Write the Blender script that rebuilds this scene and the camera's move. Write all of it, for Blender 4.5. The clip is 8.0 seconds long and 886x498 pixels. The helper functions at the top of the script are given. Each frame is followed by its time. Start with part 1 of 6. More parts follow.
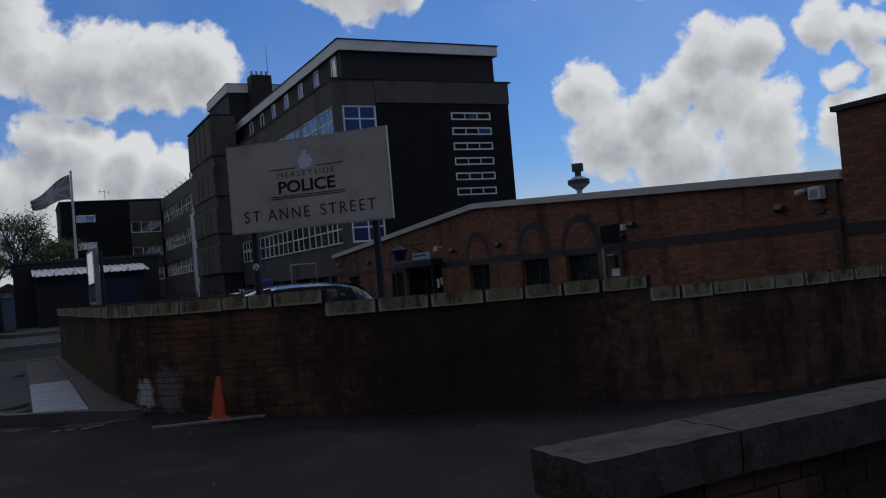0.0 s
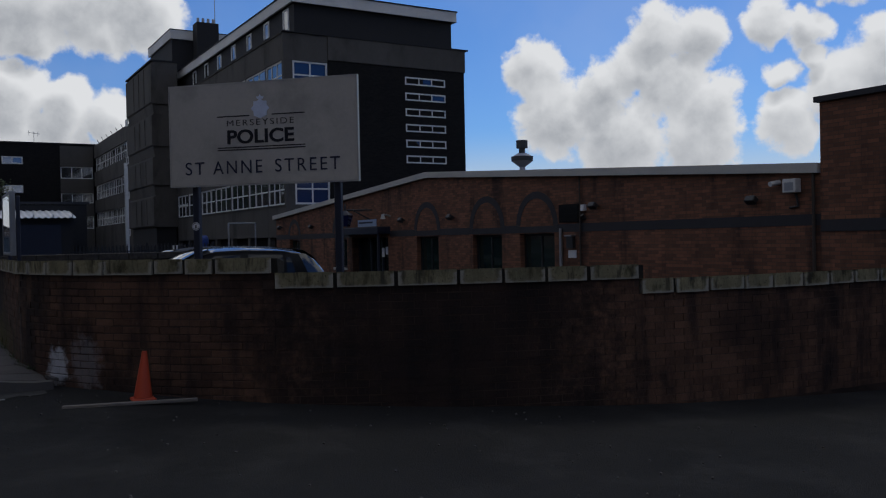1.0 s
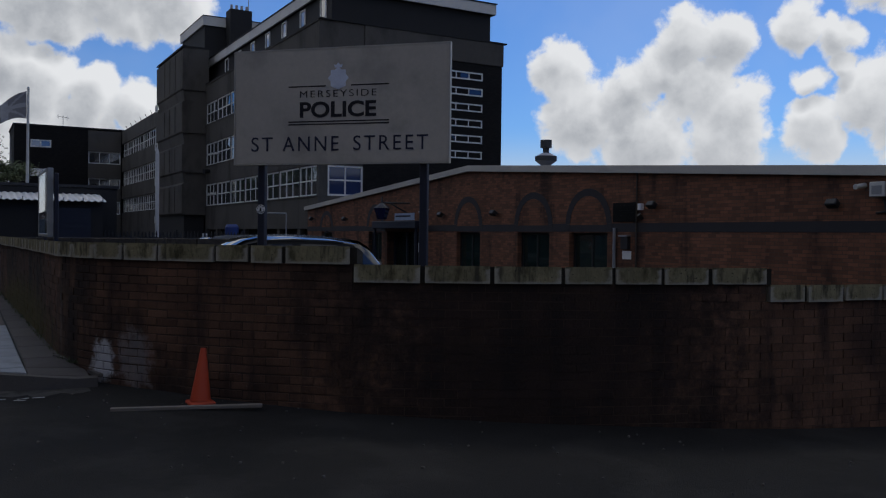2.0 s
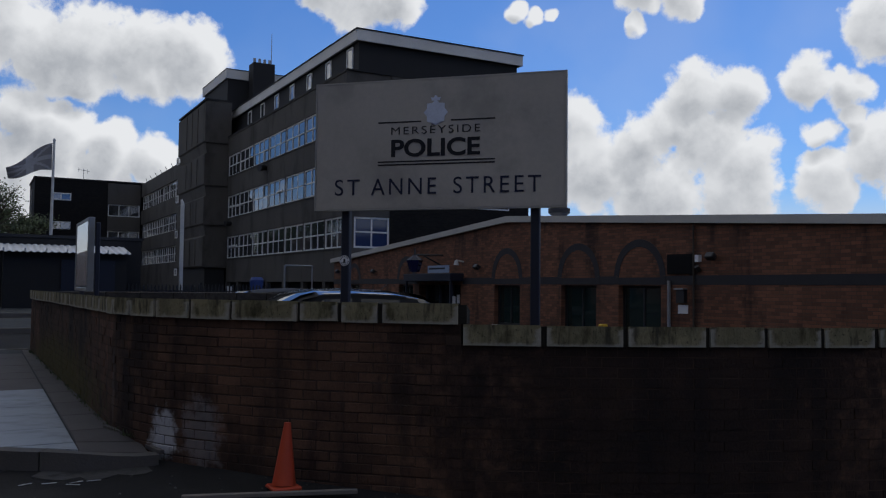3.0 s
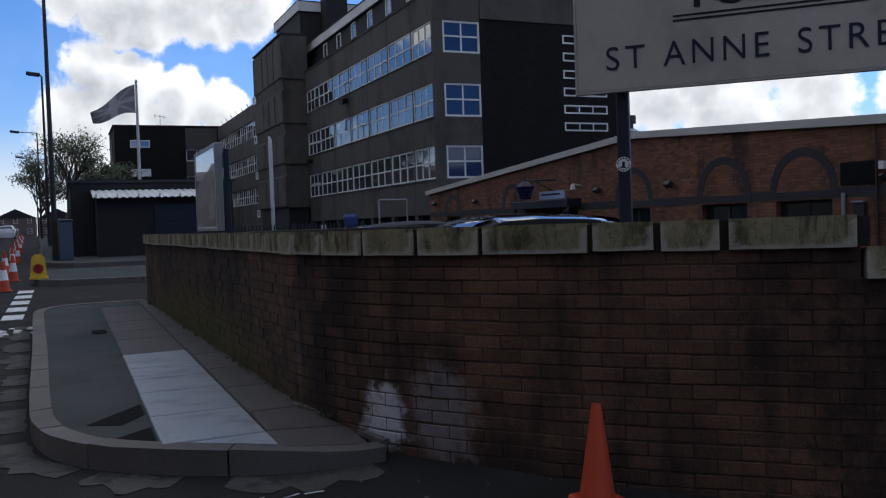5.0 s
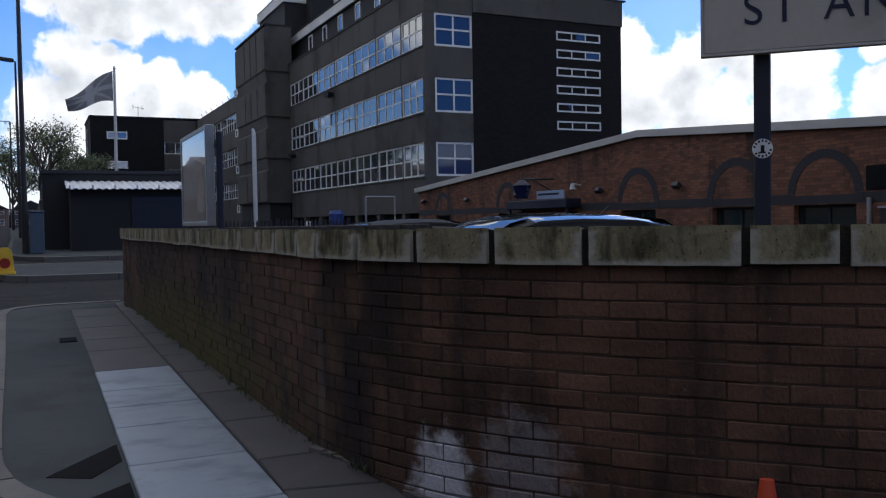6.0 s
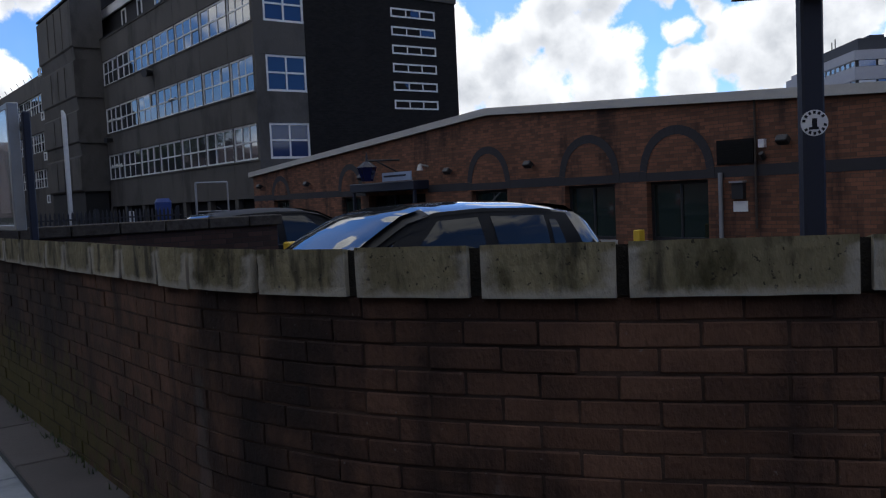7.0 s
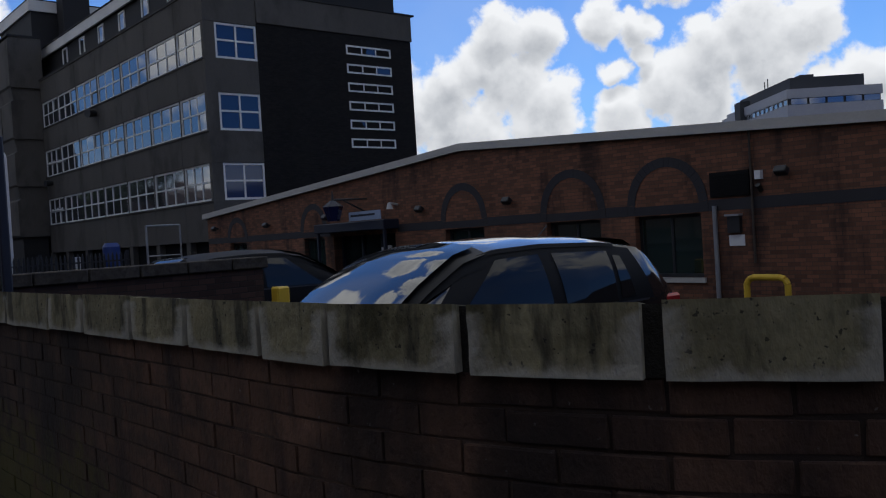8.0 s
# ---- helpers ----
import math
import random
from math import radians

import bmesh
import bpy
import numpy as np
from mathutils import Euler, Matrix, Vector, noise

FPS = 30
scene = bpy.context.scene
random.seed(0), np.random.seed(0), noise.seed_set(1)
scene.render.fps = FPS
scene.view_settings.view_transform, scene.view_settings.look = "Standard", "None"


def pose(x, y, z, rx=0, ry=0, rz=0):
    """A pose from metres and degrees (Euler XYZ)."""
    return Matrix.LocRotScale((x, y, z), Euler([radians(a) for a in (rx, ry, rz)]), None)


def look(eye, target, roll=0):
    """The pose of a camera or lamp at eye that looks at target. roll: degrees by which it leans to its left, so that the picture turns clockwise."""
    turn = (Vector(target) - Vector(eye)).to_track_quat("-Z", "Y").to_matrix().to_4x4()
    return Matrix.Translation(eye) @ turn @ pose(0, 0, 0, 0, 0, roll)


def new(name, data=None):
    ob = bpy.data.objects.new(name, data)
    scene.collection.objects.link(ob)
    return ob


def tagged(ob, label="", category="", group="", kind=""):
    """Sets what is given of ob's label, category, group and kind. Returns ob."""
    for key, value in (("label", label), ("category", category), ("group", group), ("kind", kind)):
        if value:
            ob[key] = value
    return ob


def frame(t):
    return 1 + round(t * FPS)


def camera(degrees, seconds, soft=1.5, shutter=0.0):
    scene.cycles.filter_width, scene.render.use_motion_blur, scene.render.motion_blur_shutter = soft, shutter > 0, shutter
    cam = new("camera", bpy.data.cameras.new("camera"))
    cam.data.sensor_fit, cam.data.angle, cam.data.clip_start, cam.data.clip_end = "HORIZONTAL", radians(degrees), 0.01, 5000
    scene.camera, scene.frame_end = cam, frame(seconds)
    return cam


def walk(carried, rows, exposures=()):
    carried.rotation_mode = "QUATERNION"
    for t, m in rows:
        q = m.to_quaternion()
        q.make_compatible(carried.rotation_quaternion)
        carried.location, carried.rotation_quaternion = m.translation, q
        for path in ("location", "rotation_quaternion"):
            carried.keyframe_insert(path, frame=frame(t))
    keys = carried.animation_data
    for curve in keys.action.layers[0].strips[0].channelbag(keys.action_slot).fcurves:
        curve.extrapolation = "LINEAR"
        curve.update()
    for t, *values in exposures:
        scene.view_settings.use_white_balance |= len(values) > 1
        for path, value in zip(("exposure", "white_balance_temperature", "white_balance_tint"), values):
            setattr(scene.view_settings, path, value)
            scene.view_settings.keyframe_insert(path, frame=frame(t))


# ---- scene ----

cam = camera(54.7, 8.0, soft=1.2)
PATH = [
    (0, (0.258, 0.456, 1.444), (1.158, 2.241, 1.498), -4.9),
    (0.5, (0.397, 1.04, 1.463), (1.299, 2.825, 1.449), -2.1),
    (1, (0.512, 1.665, 1.521), (1.535, 3.383, 1.496), -1.2),
    (2.5, (0.331, 3.553, 1.454), (1.293, 5.306, 1.423), 1.4),
    (3, (0.215, 4.189, 1.483), (1.172, 5.943, 1.574), 0.6),
    (3.5, (0.151, 4.839, 1.449), (1.101, 6.596, 1.547), -1.1),
    (4, (0.035, 5.514, 1.436), (0.931, 7.299, 1.548), -3.1),
    (4.5, (-0.065, 6.12, 1.419), (0.773, 7.934, 1.501), -4.9),
    (5, (-0.094, 6.746, 1.405), (0.718, 8.573, 1.341), -2.0),
    (5.2, (-0.115, 7.013, 1.394), (0.693, 8.841, 1.33), -1.3),
    (6.3, (0.027, 8.44, 1.431), (0.934, 10.221, 1.349), -1.1),
    (6.5, (0.05, 8.689, 1.47), (1.009, 10.441, 1.369), -1.3),
    (7, (0.205, 9.359, 1.519), (1.396, 10.961, 1.394), -2.6),
    (7.5, (0.22, 9.978, 1.517), (1.527, 11.491, 1.461), -2.6),
    (8, (0.206, 10.666, 1.521), (1.505, 12.186, 1.483), -3.5),
]
EXPOSURES = [(0.0, -0.86), (1.0, -0.78), (2.5, -0.66), (4.0, -0.62), (4.5, -0.54), (5.0, -0.12), (6.5, 0.12), (7.0, -0.05), (7.5, -0.4), (8.0, -0.48)]
walk(cam, [(t, look(eye, target, roll)) for t, eye, target, roll in PATH], EXPOSURES)

# ---- light ----
SUN_AZ, SUN_EL = 58.0, 48.0
world = bpy.data.worlds.new("sky")
scene.world = world
world.use_nodes = True
wt = world.node_tree
wt.nodes.clear()
# heaps of cumulus: azimuth, elevation and radius of each billow, in degrees
BANK_NORTH = [(0.3, 19.5, 2.6), (0.5, 16.9, 2.7), (1.6, 14.8, 2.5), (3.4, 13.9, 2.7), (5.9, 14.5, 2.7), (9.1, 14.3, 2.6), (12.0, 14.4, 2.5), (5.6, 12.8, 1.7), (9.9, 13.1, 1.6)]
BANK_LOW = [(2.4, 9.7, 2.0), (4.4, 9.0, 2.3), (7.4, 8.2, 1.9), (9.9, 7.7, 1.8), (1.7, 6.5, 3.2), (5.8, 5.8, 3.2)]
BANK_HIGH = [(20.6, 20.0, 2.4), (22.6, 19.0, 2.6), (24.8, 19.0, 2.1), (33.3, 18.1, 0.75), (34.5, 17.8, 0.75), (35.8, 17.9, 0.5), (41.5, 18.9, 1.4), (44.2, 18.5, 1.4), (41.3, 17.1, 0.6), (56.2, 15.8, 2.3)]
BANK_EAST = [(36.9, 10.9, 2.1), (38.4, 7.9, 2.8), (41.6, 9.5, 2.1), (43.6, 10.9, 1.7), (45.1, 12.9, 1.9), (47.5, 12.4, 1.7), (45.7, 9.8, 2.5), (48.1, 8.6, 2.0), (42.6, 6.2, 3.0), (47.5, 5.9, 2.7),
             (51.7, 12.8, 1.6), (54.0, 12.3, 1.4), (52.4, 9.7, 1.0), (54.3, 10.4, 0.9)]
BANK_OVERHEAD = [(4.0, 35.0, 3.6), (9.0, 37.0, 2.6), (15.0, 42.0, 4.0), (22.0, 32.0, 3.0), (11.0, 29.0, 2.4), (30.0, 29.0, 3.4), (25.0, 40.0, 3.2), (38.0, 36.0, 3.6)]
BANK_SUNWARD = [(64.1, 11.1, 2.2), (61.0, 11.3, 2.5), (58.2, 10.1, 2.5), (55.6, 8.6, 2.2), (52.9, 6.8, 2.0), (57.7, 7.3, 2.3), (61.9, 8.9, 2.3), (67.6, 7.6, 2.1), (65.6, 6.8, 2.1)]


def math_node(tree, op, a, b=None, c=None, clamp=False):
    n = tree.nodes.new("ShaderNodeMath")
    n.operation, n.use_clamp = op, clamp
    for i, v in enumerate((a, b, c)):
        if v is None:
            continue
        if isinstance(v, (int, float)):
            n.inputs[i].default_value = v
        else:
            tree.links.new(v, n.inputs[i])
    return n.outputs[0]


def vec_node(tree, op, a, b=None, scale=None):
    n = tree.nodes.new("ShaderNodeVectorMath")
    n.operation = op
    for i, v in enumerate((a, b)):
        if v is None:
            continue
        if isinstance(v, (tuple, list, Vector)):
            n.inputs[i].default_value = v
        else:
            tree.links.new(v, n.inputs[i])
    if scale is not None:
        if isinstance(scale, (int, float)):
            n.inputs["Scale"].default_value = scale
        else:
            tree.links.new(scale, n.inputs["Scale"])
    return n.outputs["Value"] if op in ("DOT_PRODUCT", "LENGTH", "DISTANCE") else n.outputs["Vector"]


def noise_node(tree, vec, scale, detail=4.0, rough=0.55, color=False):
    n = tree.nodes.new("ShaderNodeTexNoise")
    n.inputs["Scale"].default_value, n.inputs["Detail"].default_value, n.inputs["Roughness"].default_value = scale, detail, rough
    if vec is not None:
        tree.links.new(vec, n.inputs["Vector"])
    return n.outputs["Color"] if color else n.outputs["Fac"]


def ramp(tree, val, lo, hi, a=0.0, b=1.0):
    n = tree.nodes.new("ShaderNodeMapRange")
    n.interpolation_type = "SMOOTHSTEP"
    tree.links.new(val, n.inputs["Value"])
    for k, v in (("From Min", lo), ("From Max", hi), ("To Min", a), ("To Max", b)):
        n.inputs[k].default_value = v
    return n.outputs["Result"]


def mix_col(tree, fac, a, b, blend="MIX"):
    n = tree.nodes.new("ShaderNodeMix")
    n.data_type, n.blend_type = "RGBA", blend
    for sock, v in ((n.inputs[0], fac), (n.inputs[6], a), (n.inputs[7], b)):
        if isinstance(v, (int, float)):
            sock.default_value = v
        elif isinstance(v, (tuple, list)):
            sock.default_value = (*v[:3], 1.0)
        else:
            tree.links.new(v, sock)
    return n.outputs[2]


def cloud_field():
    """How deep in a cloud a direction lies: heaps of cumulus, and loose cumulus over the rest of the sky."""
    g = bpy.data.node_groups.new("cloud_field", "ShaderNodeTree")
    g.interface.new_socket("Vector", in_out="INPUT", socket_type="NodeSocketVector")
    g.interface.new_socket("Depth", in_out="OUTPUT", socket_type="NodeSocketFloat")
    g.interface.new_socket("Broad", in_out="OUTPUT", socket_type="NodeSocketFloat")
    gi, go = g.nodes.new("NodeGroupInput"), g.nodes.new("NodeGroupOutput")
    d = vec_node(g, "NORMALIZE", gi.outputs[0])
    warp = vec_node(g, "SUBTRACT", noise_node(g, d, 22.0, 2.0, 0.5, True), (0.5, 0.5, 0.5))
    d1 = vec_node(g, "NORMALIZE", vec_node(g, "ADD", d, vec_node(g, "SCALE", warp, scale=0.034)))
    best = None
    for az, el, r in BANK_NORTH + BANK_LOW + BANK_HIGH + BANK_EAST + BANK_SUNWARD + BANK_OVERHEAD:
        c = Vector((math.sin(radians(az)) * math.cos(radians(el)), math.cos(radians(az)) * math.cos(radians(el)), math.sin(radians(el))))
        k = 1.0 / (1.0 - math.cos(radians(r)))
        v = math_node(g, "MULTIPLY_ADD", vec_node(g, "DOT_PRODUCT", d1, tuple(c)), k, 1.0 - k)
        v = math_node(g, "MAXIMUM", v, -2.0)
        best = v if best is None else math_node(g, "SMOOTH_MAX", best, v, 0.3)
    ahead = (math.sin(radians(33)) * math.cos(radians(8)), math.cos(radians(33)) * math.cos(radians(8)), math.sin(radians(8)))
    away = ramp(g, vec_node(g, "DOT_PRODUCT", d, ahead), 0.82, 0.72)
    loose = math_node(g, "MULTIPLY_ADD", noise_node(g, vec_node(g, "ADD", d1, (3.1, 1.7, 0.4)), 3.2, 6.0, 0.55), 6.0, -2.87)
    loose = math_node(g, "ADD", loose, ramp(g, vec_node(g, "DOT_PRODUCT", d, (0.43, -0.88, 0.2)), 0.85, 0.96, 0.0, -4.0))
    loose = math_node(g, "ADD", math_node(g, "MULTIPLY", loose, away), math_node(g, "MULTIPLY_ADD", away, 3.0, -3.0))
    both = math_node(g, "MAXIMUM", best, loose)
    puff = g.nodes.new("ShaderNodeTexVoronoi")
    puff.feature, puff.normalize = "SMOOTH_F1", False
    for k, v in (("Scale", 50.0), ("Detail", 2.0), ("Roughness", 0.5), ("Lacunarity", 2.2), ("Smoothness", 0.6)):
        puff.inputs[k].default_value = v
    g.links.new(d1, puff.inputs["Vector"])
    billow = math_node(g, "MULTIPLY_ADD", puff.outputs["Distance"], -0.5, 0.5)
    billow = math_node(g, "ADD", billow, math_node(g, "MULTIPLY_ADD", noise_node(g, d, 34.0, 7.0, 0.65), 1.7, -0.8))
    g.links.new(math_node(g, "ADD", both, billow), go.inputs[0])
    g.links.new(math_node(g, "MULTIPLY_ADD", billow, 0.3, both), go.inputs[1])
    return g


def sky():
    tc = wt.nodes.new("ShaderNodeTexCoord")
    d = vec_node(wt, "NORMALIZE", tc.outputs["Generated"])
    nish = wt.nodes.new("ShaderNodeTexSky")
    nish.sky_type, nish.sun_disc = "NISHITA", False
    nish.sun_elevation, nish.sun_rotation = radians(SUN_EL), radians(SUN_AZ)
    nish.air_density, nish.dust_density, nish.ozone_density = 1.0, 0.3, 2.0
    to_sun = Vector((math.sin(radians(SUN_AZ)) * math.cos(radians(SUN_EL)), math.cos(radians(SUN_AZ)) * math.cos(radians(SUN_EL)), math.sin(radians(SUN_EL))))
    field = cloud_field()
    here, above = wt.nodes.new("ShaderNodeGroup"), wt.nodes.new("ShaderNodeGroup")
    here.node_tree = above.node_tree = field
    wt.links.new(d, here.inputs[0])
    wt.links.new(vec_node(wt, "ADD", d, tuple(to_sun * 0.03)), above.inputs[0])
    mask = ramp(wt, here.outputs[0], -0.12, 0.5)
    # a cloud is grey where more of it lies between it and the sun, and bright where it is thin
    cover = ramp(wt, above.outputs[1], -0.6, 1.5)
    thick = ramp(wt, here.outputs[1], -0.1, 0.8, 0.5, 1.0)
    relief = ramp(wt, math_node(wt, "SUBTRACT", above.outputs[0], here.outputs[0]), -1.0, 1.0, -0.16, 0.16)
    shade = math_node(wt, "MULTIPLY", cover, thick)
    shade = math_node(wt, "MULTIPLY", shade, ramp(wt, noise_node(wt, d, 13.0, 3.0, 0.5), 0.3, 0.7, 0.5, 1.0))
    shade = math_node(wt, "ADD", shade, math_node(wt, "MULTIPLY", relief, thick), clamp=True)
    lit = mix_col(wt, shade, (CLOUD_LIT * 0.97, CLOUD_LIT * 0.99, CLOUD_LIT * 1.02), (CLOUD_LOW * 0.94, CLOUD_LOW, CLOUD_LOW * 1.1))
    sep = wt.nodes.new("ShaderNodeSeparateXYZ")
    wt.links.new(d, sep.inputs[0])
    blue = mix_col(wt, 1.0, nish.outputs[0], SKY_TINT, "MULTIPLY")
    veil = ramp(wt, noise_node(wt, d, 5.0, 4.0, 0.5), 0.4, 0.75, 0.0, 0.12)
    blue = mix_col(wt, veil, blue, (CLOUD_LIT * 0.85, CLOUD_LIT * 0.87, CLOUD_LIT * 0.9))
    glow = ramp(wt, vec_node(wt, "DOT_PRODUCT", d, tuple(to_sun)), -0.4, 0.5)
    blue = mix_col(wt, 1.0, blue, mix_col(wt, glow, (0.2, 0.33, 0.55), (1, 1, 1)), "MULTIPLY")
    lit = mix_col(wt, 1.0, lit, mix_col(wt, glow, (0.74, 0.75, 0.76), (1, 1, 1)), "MULTIPLY")
    col = mix_col(wt, mask, blue, lit)
    haze = ramp(wt, sep.outputs[2], 0.02, 0.13, 0.85, 0.0)
    col = mix_col(wt, haze, col, (CLOUD_LIT * 0.76, CLOUD_LIT * 0.78, CLOUD_LIT * 0.82))
    bg, out = wt.nodes.new("ShaderNodeBackground"), wt.nodes.new("ShaderNodeOutputWorld")
    bg.inputs["Strength"].default_value = 0.1
    wt.links.new(col, bg.inputs["Color"])
    wt.links.new(bg.outputs[0], out.inputs["Surface"])


CLOUD_LIT, CLOUD_LOW, SKY_TINT = 12.8, 6.2, (0.56, 0.93, 1.52)
sky()
sun_light = bpy.data.lights.new("sun", "SUN")
sun_light.energy, sun_light.angle, sun_light.color = 0.6, radians(15), (1.0, 0.95, 0.88)
sun = new("sun", sun_light)
sun.matrix_world = look((0, 0, 60), (-math.sin(radians(SUN_AZ)) * math.cos(radians(SUN_EL)) * 50, -math.cos(radians(SUN_AZ)) * math.cos(radians(SUN_EL)) * 50, 60 - math.sin(radians(SUN_EL)) * 50))


# ---- materials ----
def surface(name, col, rough=0.8, var=0.25, scale=3.0, fine=40.0, bump=0.15, metal=0.0, spec=0.5, stain=None, piece=0.0, stretch=(1, 1, 1), coat=0.0):
    """A surface with broad blotches and fine grain. stain: (colour, amount, scale). piece: how far single pieces differ."""
    m = bpy.data.materials.new(name)
    m.use_nodes = True
    t = m.node_tree
    b = t.nodes["Principled BSDF"]
    geo = t.nodes.new("ShaderNodeNewGeometry")
    p = vec_node(t, "MULTIPLY", geo.outputs["Position"], stretch)
    big, small = noise_node(t, p, scale, 4.0), noise_node(t, p, fine, 3.0, 0.6)
    amount = math_node(t, "MULTIPLY_ADD", big, var * 1.6, 1.0 - var * 0.8)
    amount = math_node(t, "MULTIPLY", amount, math_node(t, "MULTIPLY_ADD", small, var, 1.0 - var * 0.5))
    if piece:
        oi = t.nodes.new("ShaderNodeObjectInfo")
        rnd = math_node(t, "FRACT", math_node(t, "ADD", oi.outputs["Random"], geo.outputs["Random Per Island"]))
        amount = math_node(t, "MULTIPLY", amount, math_node(t, "MULTIPLY_ADD", rnd, piece * 2, 1.0 - piece))
    c = mix_col(t, 1.0, col, amount, "MULTIPLY")
    if stain:
        s = noise_node(t, vec_node(t, "ADD", p, (7.3, 2.1, 4.4)), stain[2], 5.0, 0.6)
        c = mix_col(t, math_node(t, "MULTIPLY", ramp(t, s, 0.48, 0.68), stain[1]), c, stain[0])
    t.links.new(c, b.inputs["Base Color"])
    t.links.new(math_node(t, "MULTIPLY_ADD", small, 0.2, rough - 0.1, clamp=True), b.inputs["Roughness"])
    b.inputs["Metallic"].default_value, b.inputs["Specular IOR Level"].default_value = metal, spec
    b.inputs["Coat Weight"].default_value = coat
    if bump:
        bn = t.nodes.new("ShaderNodeBump")
        bn.inputs["Strength"].default_value, bn.inputs["Distance"].default_value = bump, 0.01
        t.links.new(small, bn.inputs["Height"])
        t.links.new(bn.outputs[0], b.inputs["Normal"])
    return m


def plain(name, col, rough=0.5, metal=0.0, spec=0.5, coat=0.0, ior=1.5):
    m = bpy.data.materials.new(name)
    m.use_nodes = True
    b = m.node_tree.nodes["Principled BSDF"]
    b.inputs["Base Color"].default_value = (*col, 1)
    b.inputs["Roughness"].default_value, b.inputs["Metallic"].default_value = rough, metal
    b.inputs["Specular IOR Level"].default_value, b.inputs["Coat Weight"].default_value, b.inputs["IOR"].default_value = spec, coat, ior
    return m


def brickwork(name, col, mortar, var=0.35, axis="y", stain=None):
    """Brick courses 225 by 75 mm on an upright face that runs along x or y."""
    m = surface(name, col, 0.9, var, 0.7, 30.0, 0.1, spec=0.25, stain=stain, stretch=(1, 1, 0.22))
    t = m.node_tree
    b = t.nodes["Principled BSDF"]
    geo = t.nodes.new("ShaderNodeNewGeometry")
    sep, com = t.nodes.new("ShaderNodeSeparateXYZ"), t.nodes.new("ShaderNodeCombineXYZ")
    t.links.new(geo.outputs["Position"], sep.inputs[0])
    t.links.new(sep.outputs[1 if axis == "y" else 0], com.inputs[0])
    t.links.new(sep.outputs[2], com.inputs[1])
    br = t.nodes.new("ShaderNodeTexBrick")
    t.links.new(com.outputs[0], br.inputs["Vector"])
    for k, v in (("Scale", 1.0), ("Mortar Size", 0.006), ("Mortar Smooth", 0.3), ("Brick Width", 0.225), ("Row Height", 0.075), ("Bias", 0.0)):
        br.inputs[k].default_value = v
    br.inputs["Color1"].default_value, br.inputs["Color2"].default_value = (1.3, 1.2, 1.15, 1), (0.65, 0.68, 0.72, 1)
    br.inputs["Mortar"].default_value = (*[mm / cc for mm, cc in zip(mortar, col)], 1)
    old = b.inputs["Base Color"].links[0].from_socket
    t.links.new(mix_col(t, 1.0, old, br.outputs["Color"], "MULTIPLY"), b.inputs["Base Color"])
    bn = t.nodes.new("ShaderNodeBump")
    bn.inputs["Strength"].default_value, bn.inputs["Distance"].default_value, bn.invert = 0.6, 0.008, True
    t.links.new(br.outputs["Fac"], bn.inputs["Height"])
    t.links.new(bn.outputs[0], b.inputs["Normal"])
    return m


def add_stain(m, col, amount, scale, lo, hi, stretch=(1, 1, 1), detail=5.0):
    """One more layer of grime or bloom over a surface, with its own shapes."""
    t = m.node_tree
    b = t.nodes["Principled BSDF"]
    geo = t.nodes.new("ShaderNodeNewGeometry")
    n = noise_node(t, vec_node(t, "MULTIPLY", vec_node(t, "ADD", geo.outputs["Position"], (scale, 3.7, 1.9)), stretch), scale, detail, 0.6)
    old = b.inputs["Base Color"].links[0].from_socket
    t.links.new(mix_col(t, math_node(t, "MULTIPLY", ramp(t, n, lo, hi), amount), old, col), b.inputs["Base Color"])


def worn_edges(m, col, amount):
    """Pale lime bloom along the ends and foot of a block."""
    t = m.node_tree
    b = t.nodes["Principled BSDF"]
    geo, att = t.nodes.new("ShaderNodeNewGeometry"), t.nodes.new("ShaderNodeAttribute")
    att.attribute_name = "wear"
    n = noise_node(t, geo.outputs["Position"], 16.0, 5.0, 0.65)
    k = ramp(t, math_node(t, "ADD", att.outputs["Fac"], math_node(t, "MULTIPLY_ADD", n, 1.2, -0.6)), 0.3, 1.0)
    old = b.inputs["Base Color"].links[0].from_socket
    t.links.new(mix_col(t, math_node(t, "MULTIPLY", k, amount), old, col), b.inputs["Base Color"])


def colour_patch(m, centre, radius, col, amount, squash=(1.0, 1.0, 0.75)):
    """A ragged patch of one colour, such as old whitewash, round a place on the wall."""
    t = m.node_tree
    b = t.nodes["Principled BSDF"]
    geo = t.nodes.new("ShaderNodeNewGeometry")
    n = noise_node(t, geo.outputs["Position"], 9.0, 6.0, 0.65)
    far = vec_node(t, "LENGTH", vec_node(t, "MULTIPLY", vec_node(t, "SUBTRACT", geo.outputs["Position"], centre), squash))
    v = math_node(t, "ADD", math_node(t, "DIVIDE", far, radius), math_node(t, "MULTIPLY_ADD", n, 1.6, -0.8))
    old = b.inputs["Base Color"].links[0].from_socket
    t.links.new(mix_col(t, math_node(t, "MULTIPLY", ramp(t, v, 1.0, 0.45), amount), old, col), b.inputs["Base Color"])


